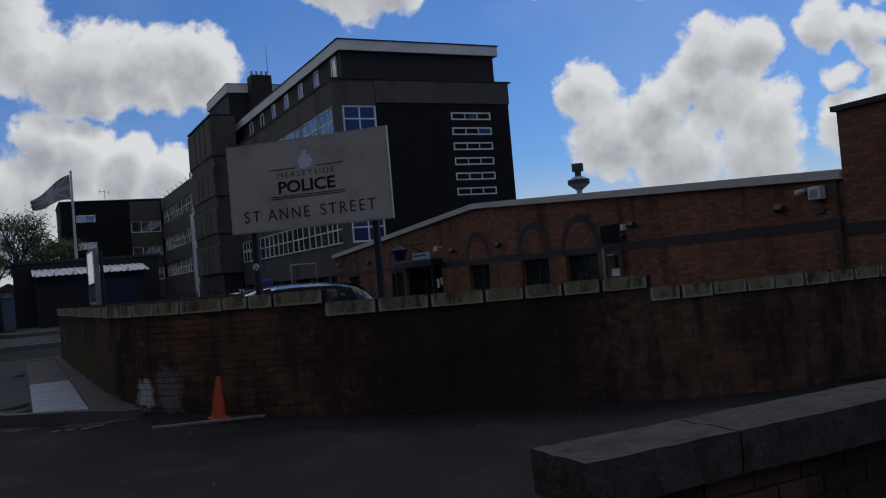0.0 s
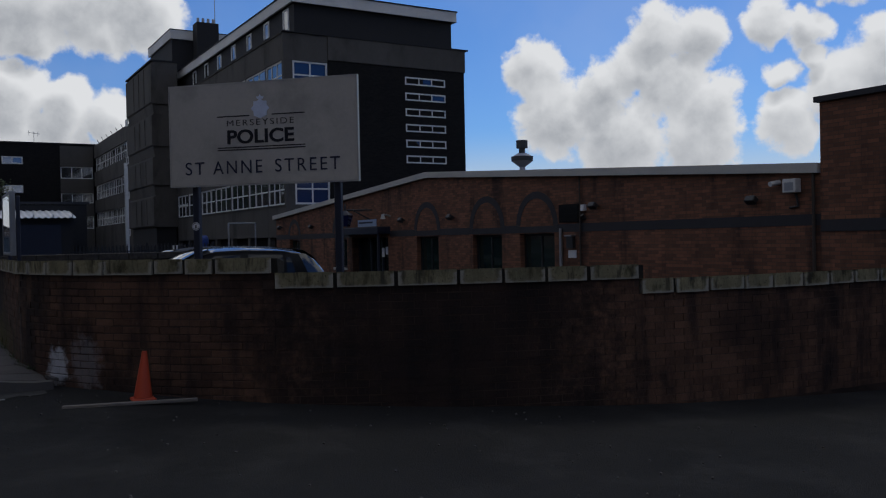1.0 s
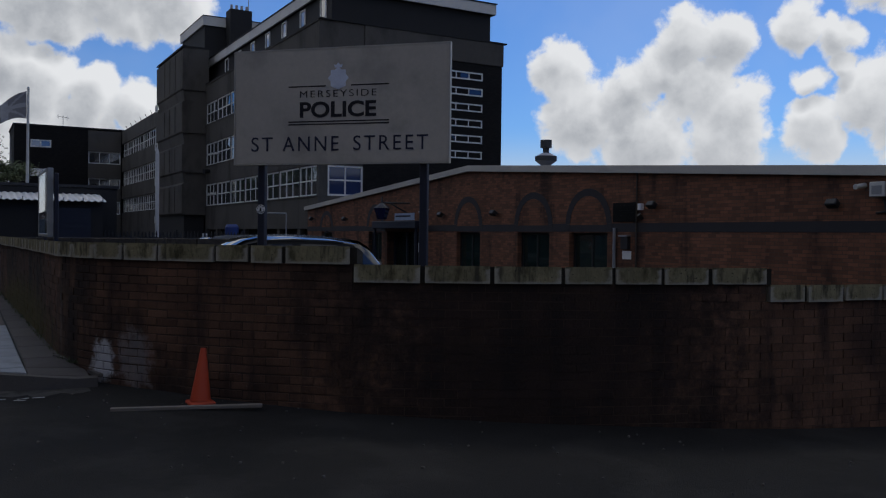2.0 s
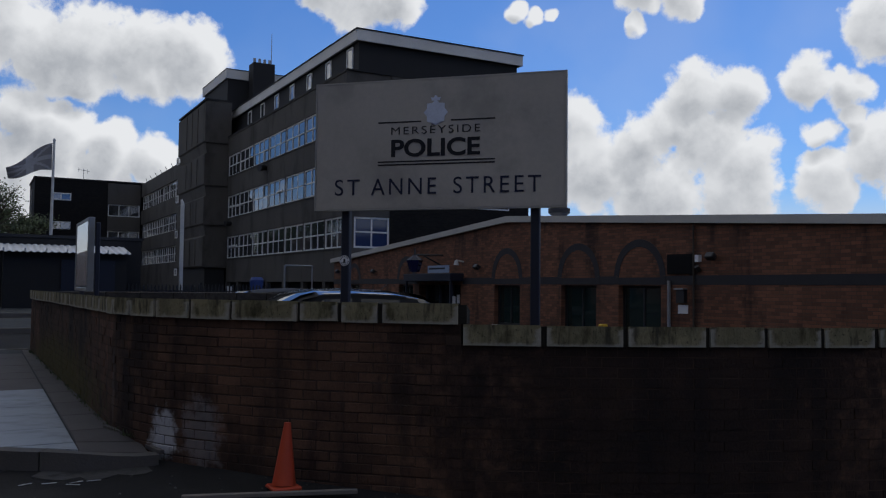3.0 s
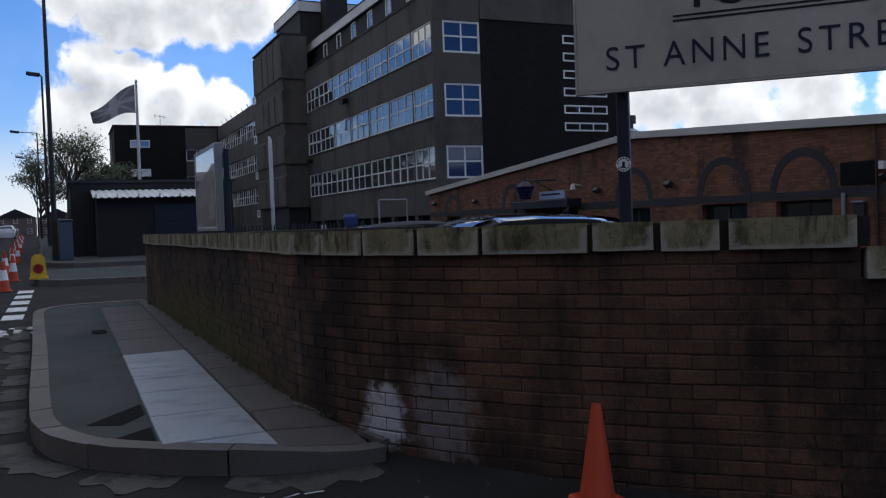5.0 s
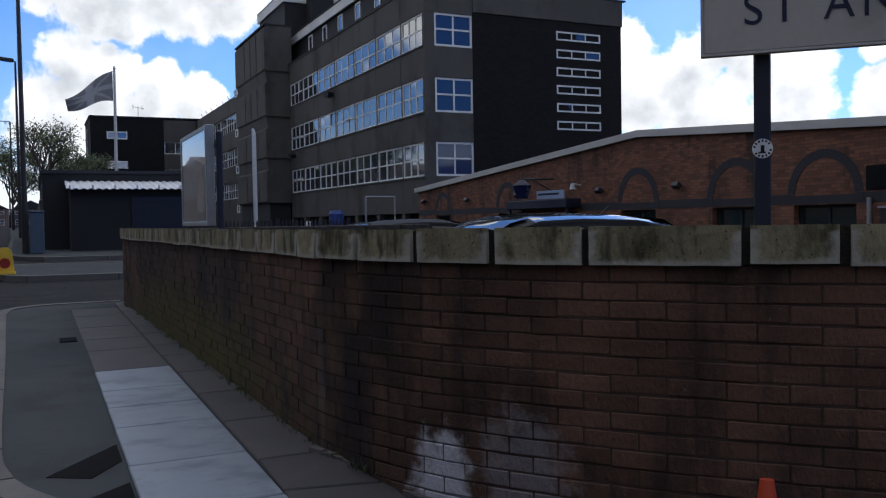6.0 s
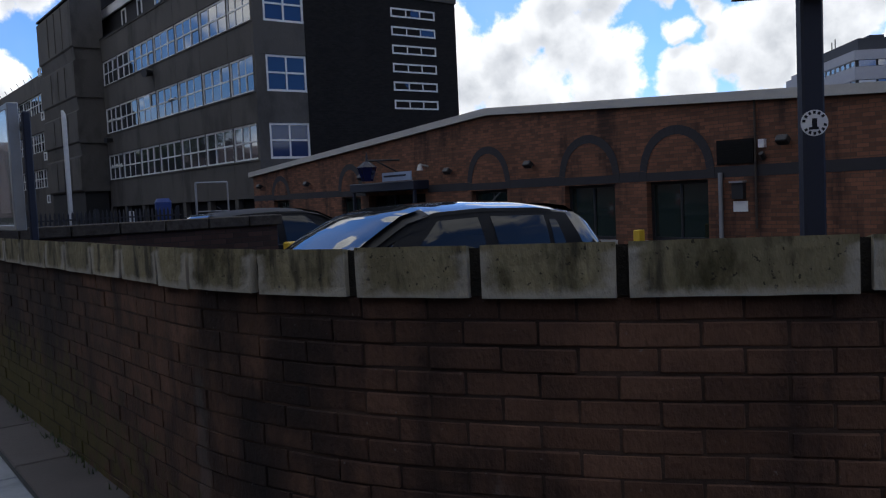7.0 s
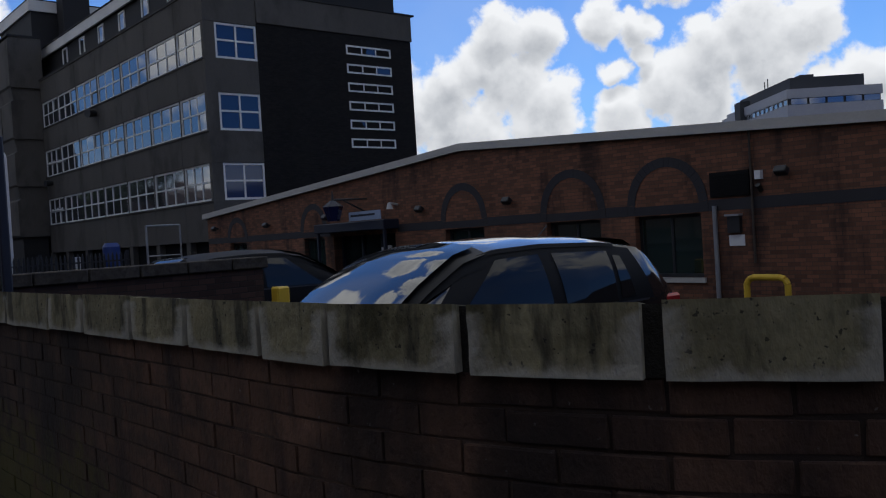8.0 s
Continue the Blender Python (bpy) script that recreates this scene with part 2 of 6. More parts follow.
M_ROAD = surface("asphalt", (0.021, 0.02, 0.019), 0.92, 0.6, 0.8, 90.0, 1.0, spec=0.12, stain=((0.04, 0.038, 0.035), 0.6, 1.3))
M_PATH = surface("path_asphalt", (0.054, 0.058, 0.058), 0.95, 0.3, 1.5, 120.0, 0.5, spec=0.12, stain=((0.035, 0.035, 0.035), 0.5, 2.0))
M_PATCH = surface("tar_and_hole_black", (0.011, 0.011, 0.011), 0.95, 0.3, 3.0, 120.0, 0.3, spec=0.04)
M_KERB = surface("kerb_concrete", (0.11, 0.1, 0.09), 0.85, 0.35, 2.5, 60.0, 0.4, spec=0.3, piece=0.15)
M_SLAB = surface("pale_concrete_slab", (0.21, 0.23, 0.25), 0.6, 0.4, 2.4, 90.0, 0.25, stain=((0.12, 0.132, 0.145), 0.8, 3.0), piece=0.08, stretch=(1, 1.3, 1))
M_FLAG = surface("brown_flagstone", (0.068, 0.058, 0.054), 0.85, 0.45, 2.0, 60.0, 0.3, stain=((0.06, 0.055, 0.05), 0.6, 2.5), piece=0.15)
M_BRICK = surface("old_red_brick", (0.15, 0.081, 0.05), 0.92, 0.5, 1.2, 60.0, 0.9, spec=0.2, stain=((0.02, 0.016, 0.014), 0.9, 1.5), piece=0.22, stretch=(1, 1, 0.55))
add_stain(M_BRICK, (0.03, 0.022, 0.019), 0.6, 0.55, 0.42, 0.62, (1, 1, 1.4), 6.0)
add_stain(M_BRICK, (0.016, 0.0145, 0.015), 0.7, 4.0, 0.46, 0.68, (1, 1, 0.22))
add_stain(M_BRICK, (0.2, 0.19, 0.18), 0.5, 40.0, 0.68, 0.76, (1, 1, 1), 3.0)
# broad darker patch, low on the right-hand stretch of the wall
colour_patch(M_BRICK, (4.6, 8.4, 0.3), 2.3, (0.022, 0.017, 0.015), 0.8, (1.0, 1.0, 0.5))
colour_patch(M_BRICK, (1.22, 16.5, 0.9), 1.3, (0.034, 0.029, 0.023), 0.6, (1.0, 0.3, 0.7))
colour_patch(M_BRICK, (1.62, 11.55, 0.25), 0.2, (0.55, 0.55, 0.56), 0.85)
colour_patch(M_BRICK, (1.83, 11.2, 0.3), 0.27, (0.42, 0.42, 0.43), 0.3)
colour_patch(M_BRICK, (1.345, 12.45, 0.55), 0.1, (0.3, 0.3, 0.29), 0.12, (1.0, 1.6, 0.22))
colour_patch(M_BRICK, (1.2, 16.8, 0.3), 0.6, (0.085, 0.075, 0.022), 0.8, (1.0, 0.13, 1.0))
M_MORTAR = surface("dark_mortar", (0.085, 0.056, 0.04), 0.95, 0.4, 2.0, 80.0, 0.5, spec=0.2)
add_stain(M_MORTAR, (0.014, 0.012, 0.012), 0.8, 0.55, 0.42, 0.62, (1, 1, 1.4), 6.0)
colour_patch(M_MORTAR, (1.22, 16.5, 0.9), 1.3, (0.024, 0.021, 0.018), 0.6, (1.0, 0.3, 0.7))
colour_patch(M_MORTAR, (1.62, 11.55, 0.25), 0.2, (0.3, 0.3, 0.3), 0.4)
M_COPING = surface("mossy_concrete_coping", (0.225, 0.195, 0.11), 0.9, 0.6, 6.0, 50.0, 0.8, spec=0.3, stain=((0.05, 0.044, 0.018), 0.9, 6.0), piece=0.12, stretch=(1, 1, 0.5))
add_stain(M_COPING, (0.035, 0.032, 0.022), 0.8, 11.0, 0.52, 0.66, (1, 1, 0.16))
add_stain(M_COPING, (0.02, 0.018, 0.014), 0.8, 60.0, 0.64, 0.7, (1, 1, 1), 2.0)
worn_edges(M_COPING, (0.4, 0.37, 0.3), 0.8)
M_JOINT = surface("black_joint_mortar", (0.03, 0.027, 0.022), 0.95, 0.5, 6.0, 80.0, 0.8, spec=0.15)
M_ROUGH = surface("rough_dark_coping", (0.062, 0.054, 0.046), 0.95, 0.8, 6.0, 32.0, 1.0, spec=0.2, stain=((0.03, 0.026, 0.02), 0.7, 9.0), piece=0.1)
M_STREET_BRICK = brickwork("station_brick", (0.185, 0.089, 0.054), (0.1, 0.066, 0.048), 0.45, "y", ((0.04, 0.027, 0.022), 0.8, 1.3))
M_BLUE_BRICK = surface("dark_engineering_brick", (0.022, 0.021, 0.025), 0.7, 0.3, 3.0, 40.0, 0.3)
M_CAP = surface("pale_roof_trim", (0.46, 0.44, 0.4), 0.7, 0.25, 0.8, 30.0, 0.1)
M_FASCIA = surface("weathered_white_fascia", (0.62, 0.61, 0.58), 0.7, 0.3, 0.5, 20.0, 0.1)
M_CONC = surface("grimy_concrete", (0.086, 0.08, 0.072), 0.9, 0.35, 0.35, 12.0, 0.2, spec=0.3, stain=((0.035, 0.032, 0.03), 0.7, 0.5), stretch=(1, 1, 0.5))
M_BLACK_BRICK = brickwork("black_brick", (0.012, 0.0115, 0.0115), (0.009, 0.009, 0.009), 0.4, "x")
M_DARK = surface("dark_cladding", (0.013, 0.013, 0.014), 0.8, 0.3, 1.0, 20.0, 0.1)
# near-black base colour stands in for the shade inside rooms and undercroft
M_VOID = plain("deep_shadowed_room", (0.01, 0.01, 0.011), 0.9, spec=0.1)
M_WHITE_FRAME = surface("white_window_frame", (0.7, 0.7, 0.68), 0.5, 0.15, 2.0, 30.0, 0.0)
M_GLASS = plain("window_glass", (0.02, 0.028, 0.036), 0.04, spec=0.9, ior=2.3)
# the blue of reflected sky is put into this glass's base colour
M_GLASS_BLUE = plain("glass_with_sky_blue", (0.012, 0.035, 0.11), 0.05, spec=0.6, ior=1.6)
M_GLASS_DARK = plain("tinted_glass", (0.01, 0.016, 0.016), 0.06, spec=0.3)
M_GLASS_GREEN = plain("greenish_glass", (0.012, 0.026, 0.024), 0.05, spec=0.8, ior=1.6)
M_SIGN = surface("dirty_white_sign_panel", (0.45, 0.415, 0.36), 0.55, 0.2, 1.2, 25.0, 0.05, stain=((0.27, 0.25, 0.22), 0.6, 1.6))
M_SIGN_EDGE = plain("pale_metal_edge", (0.42, 0.4, 0.36), 0.5, 0.2)
M_LETTER = surface("dark_blue_lettering", (0.006, 0.0065, 0.011), 0.8, 0.2, 5.0, 60.0, 0.0)
M_LETTER_BLUE = surface("navy_lettering", (0.009, 0.013, 0.04), 0.8, 0.2, 5.0, 60.0, 0.0)
M_CREST = surface("pale_silver_crest", (0.62, 0.67, 0.78), 0.5, 0.25, 12.0, 60.0, 0.0)
M_NAVY = surface("navy_painted_steel", (0.007, 0.011, 0.026), 0.55, 0.3, 4.0, 50.0, 0.05)
M_ORANGE = surface("faded_orange_plastic", (0.48, 0.055, 0.014), 0.6, 0.2, 6.0, 60.0, 0.05)
M_WHITE_BAND = surface("white_reflective_band", (0.75, 0.75, 0.75), 0.5, 0.15, 6.0, 60.0, 0.0)
M_YELLOW = surface("yellow_paint", (0.65, 0.42, 0.03), 0.5, 0.25, 4.0, 60.0, 0.05)
M_RED = plain("red_lens", (0.25, 0.02, 0.015), 0.3)
M_TIMBER = surface("weathered_timber", (0.2, 0.17, 0.14), 0.85, 0.3, 4.0, 60.0, 0.3)
M_CARPAINT = plain("black_car_paint", (0.01, 0.01, 0.011), 0.12, 0.0, 0.5, 1.0)
M_CARPAINT2 = plain("dark_car_paint", (0.007, 0.007, 0.008), 0.55, 0.0, 0.15, 0.0)
M_WHITE_PAINT = plain("white_car_paint", (0.7, 0.7, 0.72), 0.25, 0.0, 0.5, 1.0)
M_CARGLASS = plain("car_glass", (0.012, 0.014, 0.016), 0.02, spec=0.8, ior=1.7)
M_SIDEGLASS = plain("tinted_side_glass", (0.01, 0.012, 0.014), 0.03, spec=0.5, ior=1.42)
M_SEAL = plain("matt_black_trim", (0.008, 0.008, 0.008), 0.6, spec=0.15)
M_TYRE = surface("tyre_rubber", (0.02, 0.02, 0.02), 0.85, 0.2, 8.0, 80.0, 0.1)
M_ALLOY = plain("alloy", (0.4, 0.4, 0.42), 0.35, 0.9)
M_TAIL = plain("tail_lamp_red", (0.35, 0.02, 0.02), 0.2)
M_GREY_METAL = surface("galvanised_steel", (0.32, 0.33, 0.34), 0.5, 0.25, 4.0, 50.0, 0.05, metal=0.6)
M_WHITE_METAL = surface("flaking_white_paint", (0.55, 0.55, 0.53), 0.6, 0.3, 5.0, 50.0, 0.1)
M_BLACK_METAL = surface("black_painted_metal", (0.02, 0.02, 0.022), 0.5, 0.3, 5.0, 50.0, 0.05)
# the teal tone and pale blotches include reflections painted into the print
M_POSTER = surface("poster_with_reflections", (0.26, 0.34, 0.36), 0.5, 0.9, 5.0, 9.0, 0.0, stain=((0.5, 0.56, 0.58), 0.7, 2.6))
M_FLAG_CLOTH = surface("grey_patterned_cloth", (0.22, 0.21, 0.21), 0.85, 0.3, 6.0, 40.0, 0.1)
M_FLAG_STRIPE = surface("pale_cloth_stripe", (0.35, 0.34, 0.34), 0.85, 0.3, 6.0, 40.0, 0.1)
M_TIN = surface("corrugated_pale_sheet", (0.6, 0.6, 0.58), 0.5, 0.25, 1.5, 20.0, 0.05)
M_BLUE = surface("blue_plastic", (0.02, 0.05, 0.2), 0.5, 0.2, 4.0, 40.0, 0.05)
M_MARK = surface("worn_white_road_paint", (0.6, 0.6, 0.58), 0.8, 0.3, 6.0, 60.0, 0.2, stain=((0.12, 0.12, 0.12), 0.7, 8.0))
M_BARK = surface("bark", (0.06, 0.048, 0.038), 0.9, 0.3, 6.0, 40.0, 0.4)
M_LEAF = surface("spring_leaves", (0.06, 0.085, 0.03), 0.7, 0.4, 0.8, 5.0, 0.0, piece=0.35)
M_WEED = surface("weeds", (0.05, 0.07, 0.025), 0.8, 0.4, 8.0, 40.0, 0.0, piece=0.3)
M_FARCONC = surface("far_pale_concrete", (0.36, 0.37, 0.41), 0.85, 0.2, 0.1, 2.0, 0.0)
M_HOUSE = surface("far_house_brick", (0.14, 0.1, 0.085), 0.9, 0.3, 0.2, 3.0, 0.0)


# ---- building helpers ----
PLACE = {}


def thing(name, label, category, at=(0, 0, 0), group="", kind=""):
    """An empty at a thing's base, that its parts hang from."""
    e = new(name)
    e.empty_display_size = 0.2
    e.location = at
    PLACE[e.name] = Matrix.Translation(at)
    return tagged(e, label, category, group, kind)


def mesh_of(name, bm, material, smooth=False):
    me = bpy.data.meshes.new(name)
    bmesh.ops.recalc_face_normals(bm, faces=bm.faces[:])
    bm.to_mesh(me)
    bm.free()
    me.materials.append(material)
    if smooth:
        me.polygons.foreach_set("use_smooth", [True] * len(me.polygons))
        me.set_sharp_from_angle(angle=radians(35))
    return me


def part(name, bm, material, parent=None, label="", smooth=False, kind=""):
    """Links a bmesh in world coordinates as one mesh object under a thing or a part."""
    ob = new(name, mesh_of(name, bm, material, smooth))
    if parent is not None:
        ob.parent = parent
        ob.matrix_parent_inverse = PLACE.get(parent.name, Matrix()).inverted()
    return tagged(ob, label, "", "", kind)


def piece(name, me, parent, m, label=""):
    """An object on shared mesh data, at m in the world, under a parent."""
    ob = new(name, me)
    ob.parent = parent
    ob.matrix_parent_inverse = PLACE.get(parent.name, Matrix()).inverted()
    ob.matrix_basis = m
    PLACE[ob.name] = m
    return tagged(ob, label)


def solo(name, bm, material, label, category="", kind="", group="", smooth=False):
    ob = new(name, mesh_of(name, bm, material, smooth))
    return tagged(ob, label, category, group, kind)


def box(bm, x0, x1, y0, y1, z0, z1, m=None, bevel=0.0):
    vs = [bm.verts.new((x, y, z)) for z in (z0, z1) for x, y in ((x0, y0), (x1, y0), (x1, y1), (x0, y1))]
    fs = [bm.faces.new([vs[i] for i in f]) for f in ((0, 3, 2, 1), (4, 5, 6, 7), (0, 1, 5, 4), (1, 2, 6, 5), (2, 3, 7, 6), (3, 0, 4, 7))]
    if bevel:
        r = bmesh.ops.bevel(bm, geom=list({e for f in fs for e in f.edges}), offset=bevel, segments=1, affect="EDGES")
        vs = list({v for f in r["faces"] for v in f.verts} | {v for v in vs if v.is_valid})
    if m is not None:
        bmesh.ops.transform(bm, matrix=m, verts=vs)
    return bm


def boxes(*rows, bevel=0.0):
    bm = bmesh.new()
    for r in rows:
        box(bm, *r, bevel=bevel)
    return bm


def rod(bm, a, b, r0, r1=None, seg=10):
    a, b = Vector(a), Vector(b)
    r1 = r0 if r1 is None else r1
    m = Matrix.Translation((a + b) / 2) @ (b - a).to_track_quat("Z", "Y").to_matrix().to_4x4()
    bmesh.ops.create_cone(bm, cap_ends=True, segments=seg, radius1=r0, radius2=max(r1, 1e-4), depth=(b - a).length, matrix=m)
    return bm


def rods(*rows, seg=10):
    bm = bmesh.new()
    for r in rows:
        rod(bm, *r, seg=seg)
    return bm


def prism(outline, lo, hi, axis="z"):
    """A flat outline of (u, v) drawn out from lo to hi along an axis."""
    bm = bmesh.new()
    put = {"z": lambda u, v, w: (u, v, w), "x": lambda u, v, w: (w, u, v), "y": lambda u, v, w: (u, w, v)}[axis]
    a = [bm.verts.new(put(u, v, lo)) for u, v in outline]
    b = [bm.verts.new(put(u, v, hi)) for u, v in outline]
    n = len(a)
    bm.faces.new(a), bm.faces.new(b[::-1])
    for i in range(n):
        bm.faces.new((a[i], a[(i + 1) % n], b[(i + 1) % n], b[i]))
    bmesh.ops.triangulate(bm, faces=[f for f in bm.faces if len(f.verts) > 4])
    return bm


def rise(y):
    """The street climbs gently away."""
    return 0.012 * max(0.0, y - 8.0)


def ground_z(x, y):
    fall = min(1.0, max(0.0, (x - 2.0) / 10.0))
    return rise(y) * (1.0 - fall) - 0.45 * fall


def smooth_line(pts, step=0.05):
    """An even line through the points, by Catmull-Rom."""
    p = [Vector(q) for q in pts]
    p = [2 * p[0] - p[1]] + p + [2 * p[-1] - p[-2]]
    raw = []
    for i in range(1, len(p) - 2):
        for k in range(40):
            t = k / 40
            raw.append(0.5 * (2 * p[i] + (p[i + 1] - p[i - 1]) * t + (2 * p[i - 1] - 5 * p[i] + 4 * p[i + 1] - p[i + 2]) * t * t
                              + (3 * p[i] - p[i - 1] - 3 * p[i + 1] + p[i + 2]) * t ** 3))
    raw.append(p[-2])
    out, acc = [(0.0, raw[0])], 0.0
    for a, b in zip(raw, raw[1:]):
        acc += (b - a).length
        out.append((acc, b))
    return out


class Line:
    """A line in plan that can be asked for a place and way at a length along it."""

    def __init__(self, pts):
        self.rows = smooth_line(pts)
        self.s = np.array([r[0] for r in self.rows])
        self.x = np.array([r[1].x for r in self.rows])
        self.y = np.array([r[1].y for r in self.rows])
        self.length = float(self.s[-1])

    def at(self, s):
        return Vector((float(np.interp(s, self.s, self.x)), float(np.interp(s, self.s, self.y))))

    def way(self, s):
        d = self.at(min(s + 0.05, self.length)) - self.at(max(s - 0.05, 0.0))
        return d.normalized()

    def out(self, s):
        w = self.way(s)
        return Vector((w.y, -w.x))

    def near(self, x, y):
        return float(self.s[int(np.argmin((self.x - x) ** 2 + (self.y - y) ** 2))])


def ribbon(line, s0, s1, front, back, z0, z1, n, bm=None, low=None):
    """A solid that follows a line from s0 to s1, from front to back of it, between two heights."""
    bm = bm or bmesh.new()
    prev = None
    first = None
    for i in range(n + 1):
        s = s0 + (s1 - s0) * i / n
        c, o = line.at(s), line.out(s)
        a, b = c + o * front, c + o * back
        zl = z0 if low is None else low(c.x, c.y)
        cur = [bm.verts.new(v) for v in ((a.x, a.y, zl), (a.x, a.y, z1), (b.x, b.y, z1), (b.x, b.y, zl))]
        if prev:
            for k in range(4):
                bm.faces.new((prev[k], prev[(k + 1) % 4], cur[(k + 1) % 4], cur[k]))
        first = first or cur
        prev = cur
    bm.faces.new(first), bm.faces.new(prev[::-1])
    return bm


# ---- ground, pavements ----
def ground():
    bm = bmesh.new()
    xs = [-1500, -300, -60, -20, -8, -4, -2, 0, 2, 4, 6, 8, 10, 13, 16, 30, 80, 300, 1500]
    ys = [-600, -60, -10, 0, 4, 8, 12, 16, 21, 30, 45, 70, 110, 200, 500, 2000]
    grid = [[bm.verts.new((x, y, ground_z(x, min(y, 110)))) for x in xs] for y in ys]
    for r0, r1 in zip(grid, grid[1:]):
        for i in range(len(xs) - 1):
            bm.faces.new((r0[i], r0[i + 1], r1[i + 1], r1[i]))
    return solo("ground", bm, M_ROAD, "dark worn asphalt roadway and yard", "road", "structure")


ground()
KERB_LINE = Line([(1.56, 11.36), (1.2, 11.36), (0.8, 11.47), (0.3, 11.78), (-0.1, 12.2), (-0.3, 12.75), (-0.36, 13.6), (-0.42, 16.5), (-0.5, 19.6), (-0.5, 20.6), (-0.35, 21.2), (0.1, 21.5), (1.1, 21.55)])


def top_of(x, y):
    return rise(y) + 0.145


def dip(x, y):
    """How far the corner pavement sinks where its kerb runs out against the wall."""
    a, b = min(max((x - 0.7) / 0.85, 0), 1), min(max((12.4 - y) / 0.7, 0), 1)
    return 0.065 * a * a * (3 - 2 * a) * b


def pavement_corner():
    base = thing("pavement_1", "raised corner pavement of asphalt, flagstones and pale slabs", "pavement", (0, 14, 0), kind="structure")
    n = 60
    bm = bmesh.new()
    ring = [KERB_LINE.at(KERB_LINE.length * i / n) - KERB_LINE.out(KERB_LINE.length * i / n) * -0.1 for i in range(n + 1)]
    left = [bm.verts.new((p.x, p.y, top_of(p.x, p.y) - 0.012 - dip(p.x, p.y))) for p in ring]
    right = [bm.verts.new((1.45 if p.y < 12.6 else 1.3, p.y, top_of(p.x, p.y) - 0.012 - dip(1.45, p.y))) for p in ring]
    for i in range(n):
        bm.faces.new((left[i], left[i + 1], right[i + 1], right[i]))
    part("asphalt_surface", bm, M_PATH, base)
    s = 0.0
    while s < KERB_LINE.length - 0.2:
        length = 0.62 if 1.0 < s < 3.0 else 0.9
        e = min(s + length, KERB_LINE.length)
        bm = ribbon(KERB_LINE, s + 0.006, e - 0.006, 0.0, 0.14, -0.1, 0.0, 5)
        for v in bm.verts:
            v.co.z = (rise(v.co.y) - 0.1) if v.co.z < -0.05 else top_of(0, v.co.y) - dip(v.co.x, v.co.y) + random.uniform(-0.004, 0.004)
        bmesh.ops.bevel(bm, geom=[q for q in bm.edges if q.calc_face_angle(0) > 1.2 and min(v.co.z for v in q.verts) > 0.05], offset=0.034, segments=3, affect="EDGES")
        part("kerb_stone", bm, M_KERB, base)
        s = e
    # pale slabs in one row along the asphalt
    y = 11.82
    for i, d in enumerate((0.76, 0.84, 0.58, 0.58, 0.86)):
        x0, x1 = 0.375 + 0.003 * i, 0.965
        bm = bmesh.new()
        box(bm, x0, x1, y + 0.006, y + d - 0.006, 0, 0.06, bevel=0.006)
        for v in bm.verts:
            v.co.z += top_of(0, v.co.y) - 0.055
        part("pale_slab", bm, M_SLAB, base, "pale grey concrete slab")
        y += d
    bm = prism([(0.52, 11.8), (0.965, 11.5), (0.965, 11.805)], 0, 0.06)
    for v in bm.verts:
        v.co.z += top_of(0, v.co.y) - 0.058
    part("pale_slab", bm, M_SLAB, base, "pale grey cut corner slab")
    # brown flagstones between slabs and wall, and on towards the gate
    rows = [(0.99, 1.36, a, a + 0.88) for a in (12.42, 13.32, 14.22, 15.12)] + [(0.98, 1.5, 11.5, 11.9), (0.99, 1.5, 11.92, 12.4)]
    a = 16.02
    for d in (0.7, 0.9, 0.6, 0.9, 0.75, 0.85, 0.5):
        rows.append((0.985, 1.3, a, a + d - 0.02))
        a += d
    a = 15.47
    for d in (1.15, 0.8, 1.0, 1.2, 0.9):
        rows.append((0.39, 0.965, a, a + d - 0.02))
        a += d
    for x0, x1, y0, y1 in rows:
        bm = bmesh.new()
        tilt = random.uniform(-0.006, 0.006)
        box(bm, x0, x1, y0, y1, 0, 0.05, bevel=0.006)
        for v in bm.verts:
            v.co.z += top_of(0, v.co.y) - 0.05 - dip(v.co.x, v.co.y) + tilt * (v.co.x - x0)
        part("flagstone", bm, M_FLAG, base)
    for pts in (((0.0, 12.62), (0.36, 13.1), (0.36, 12.75), (0.2, 12.5)), ((0.02, 12.05), (0.36, 12.35), (0.36, 11.9), (0.25, 11.9))):
        bm = prism(pts, 0, 0.004)
        for v in bm.verts:
            v.co.z += top_of(0, v.co.y) - 0.0125
        part("tar_patch", bm, M_PATCH, base)
    # flat black plate, its colour standing in for the dark of a drain hole
    bm = boxes((0.18, 0.34, 17.4, 17.75, top_of(0, 17.5) - 0.014, top_of(0, 17.5) - 0.004))
    part("drain_hole_plate", bm, M_PATCH, base)
    bm = bmesh.new()
    for i in range(14):
        t = i / 13
        p = Vector((1.33, 12.4)).lerp(Vector((1.6, 11.5)), t)
        box(bm, -0.05, 0.05, -0.02, 0.02, 0, 0.03, pose(p.x - 0.03 + 0.05 * math.sin(3 * t), p.y, top_of(0, p.y) - 0.01 - dip(p.x, p.y), 0, 0, -70))
    part("mortar_fillet", bm, M_KERB, base)
    return base


pavement_corner()


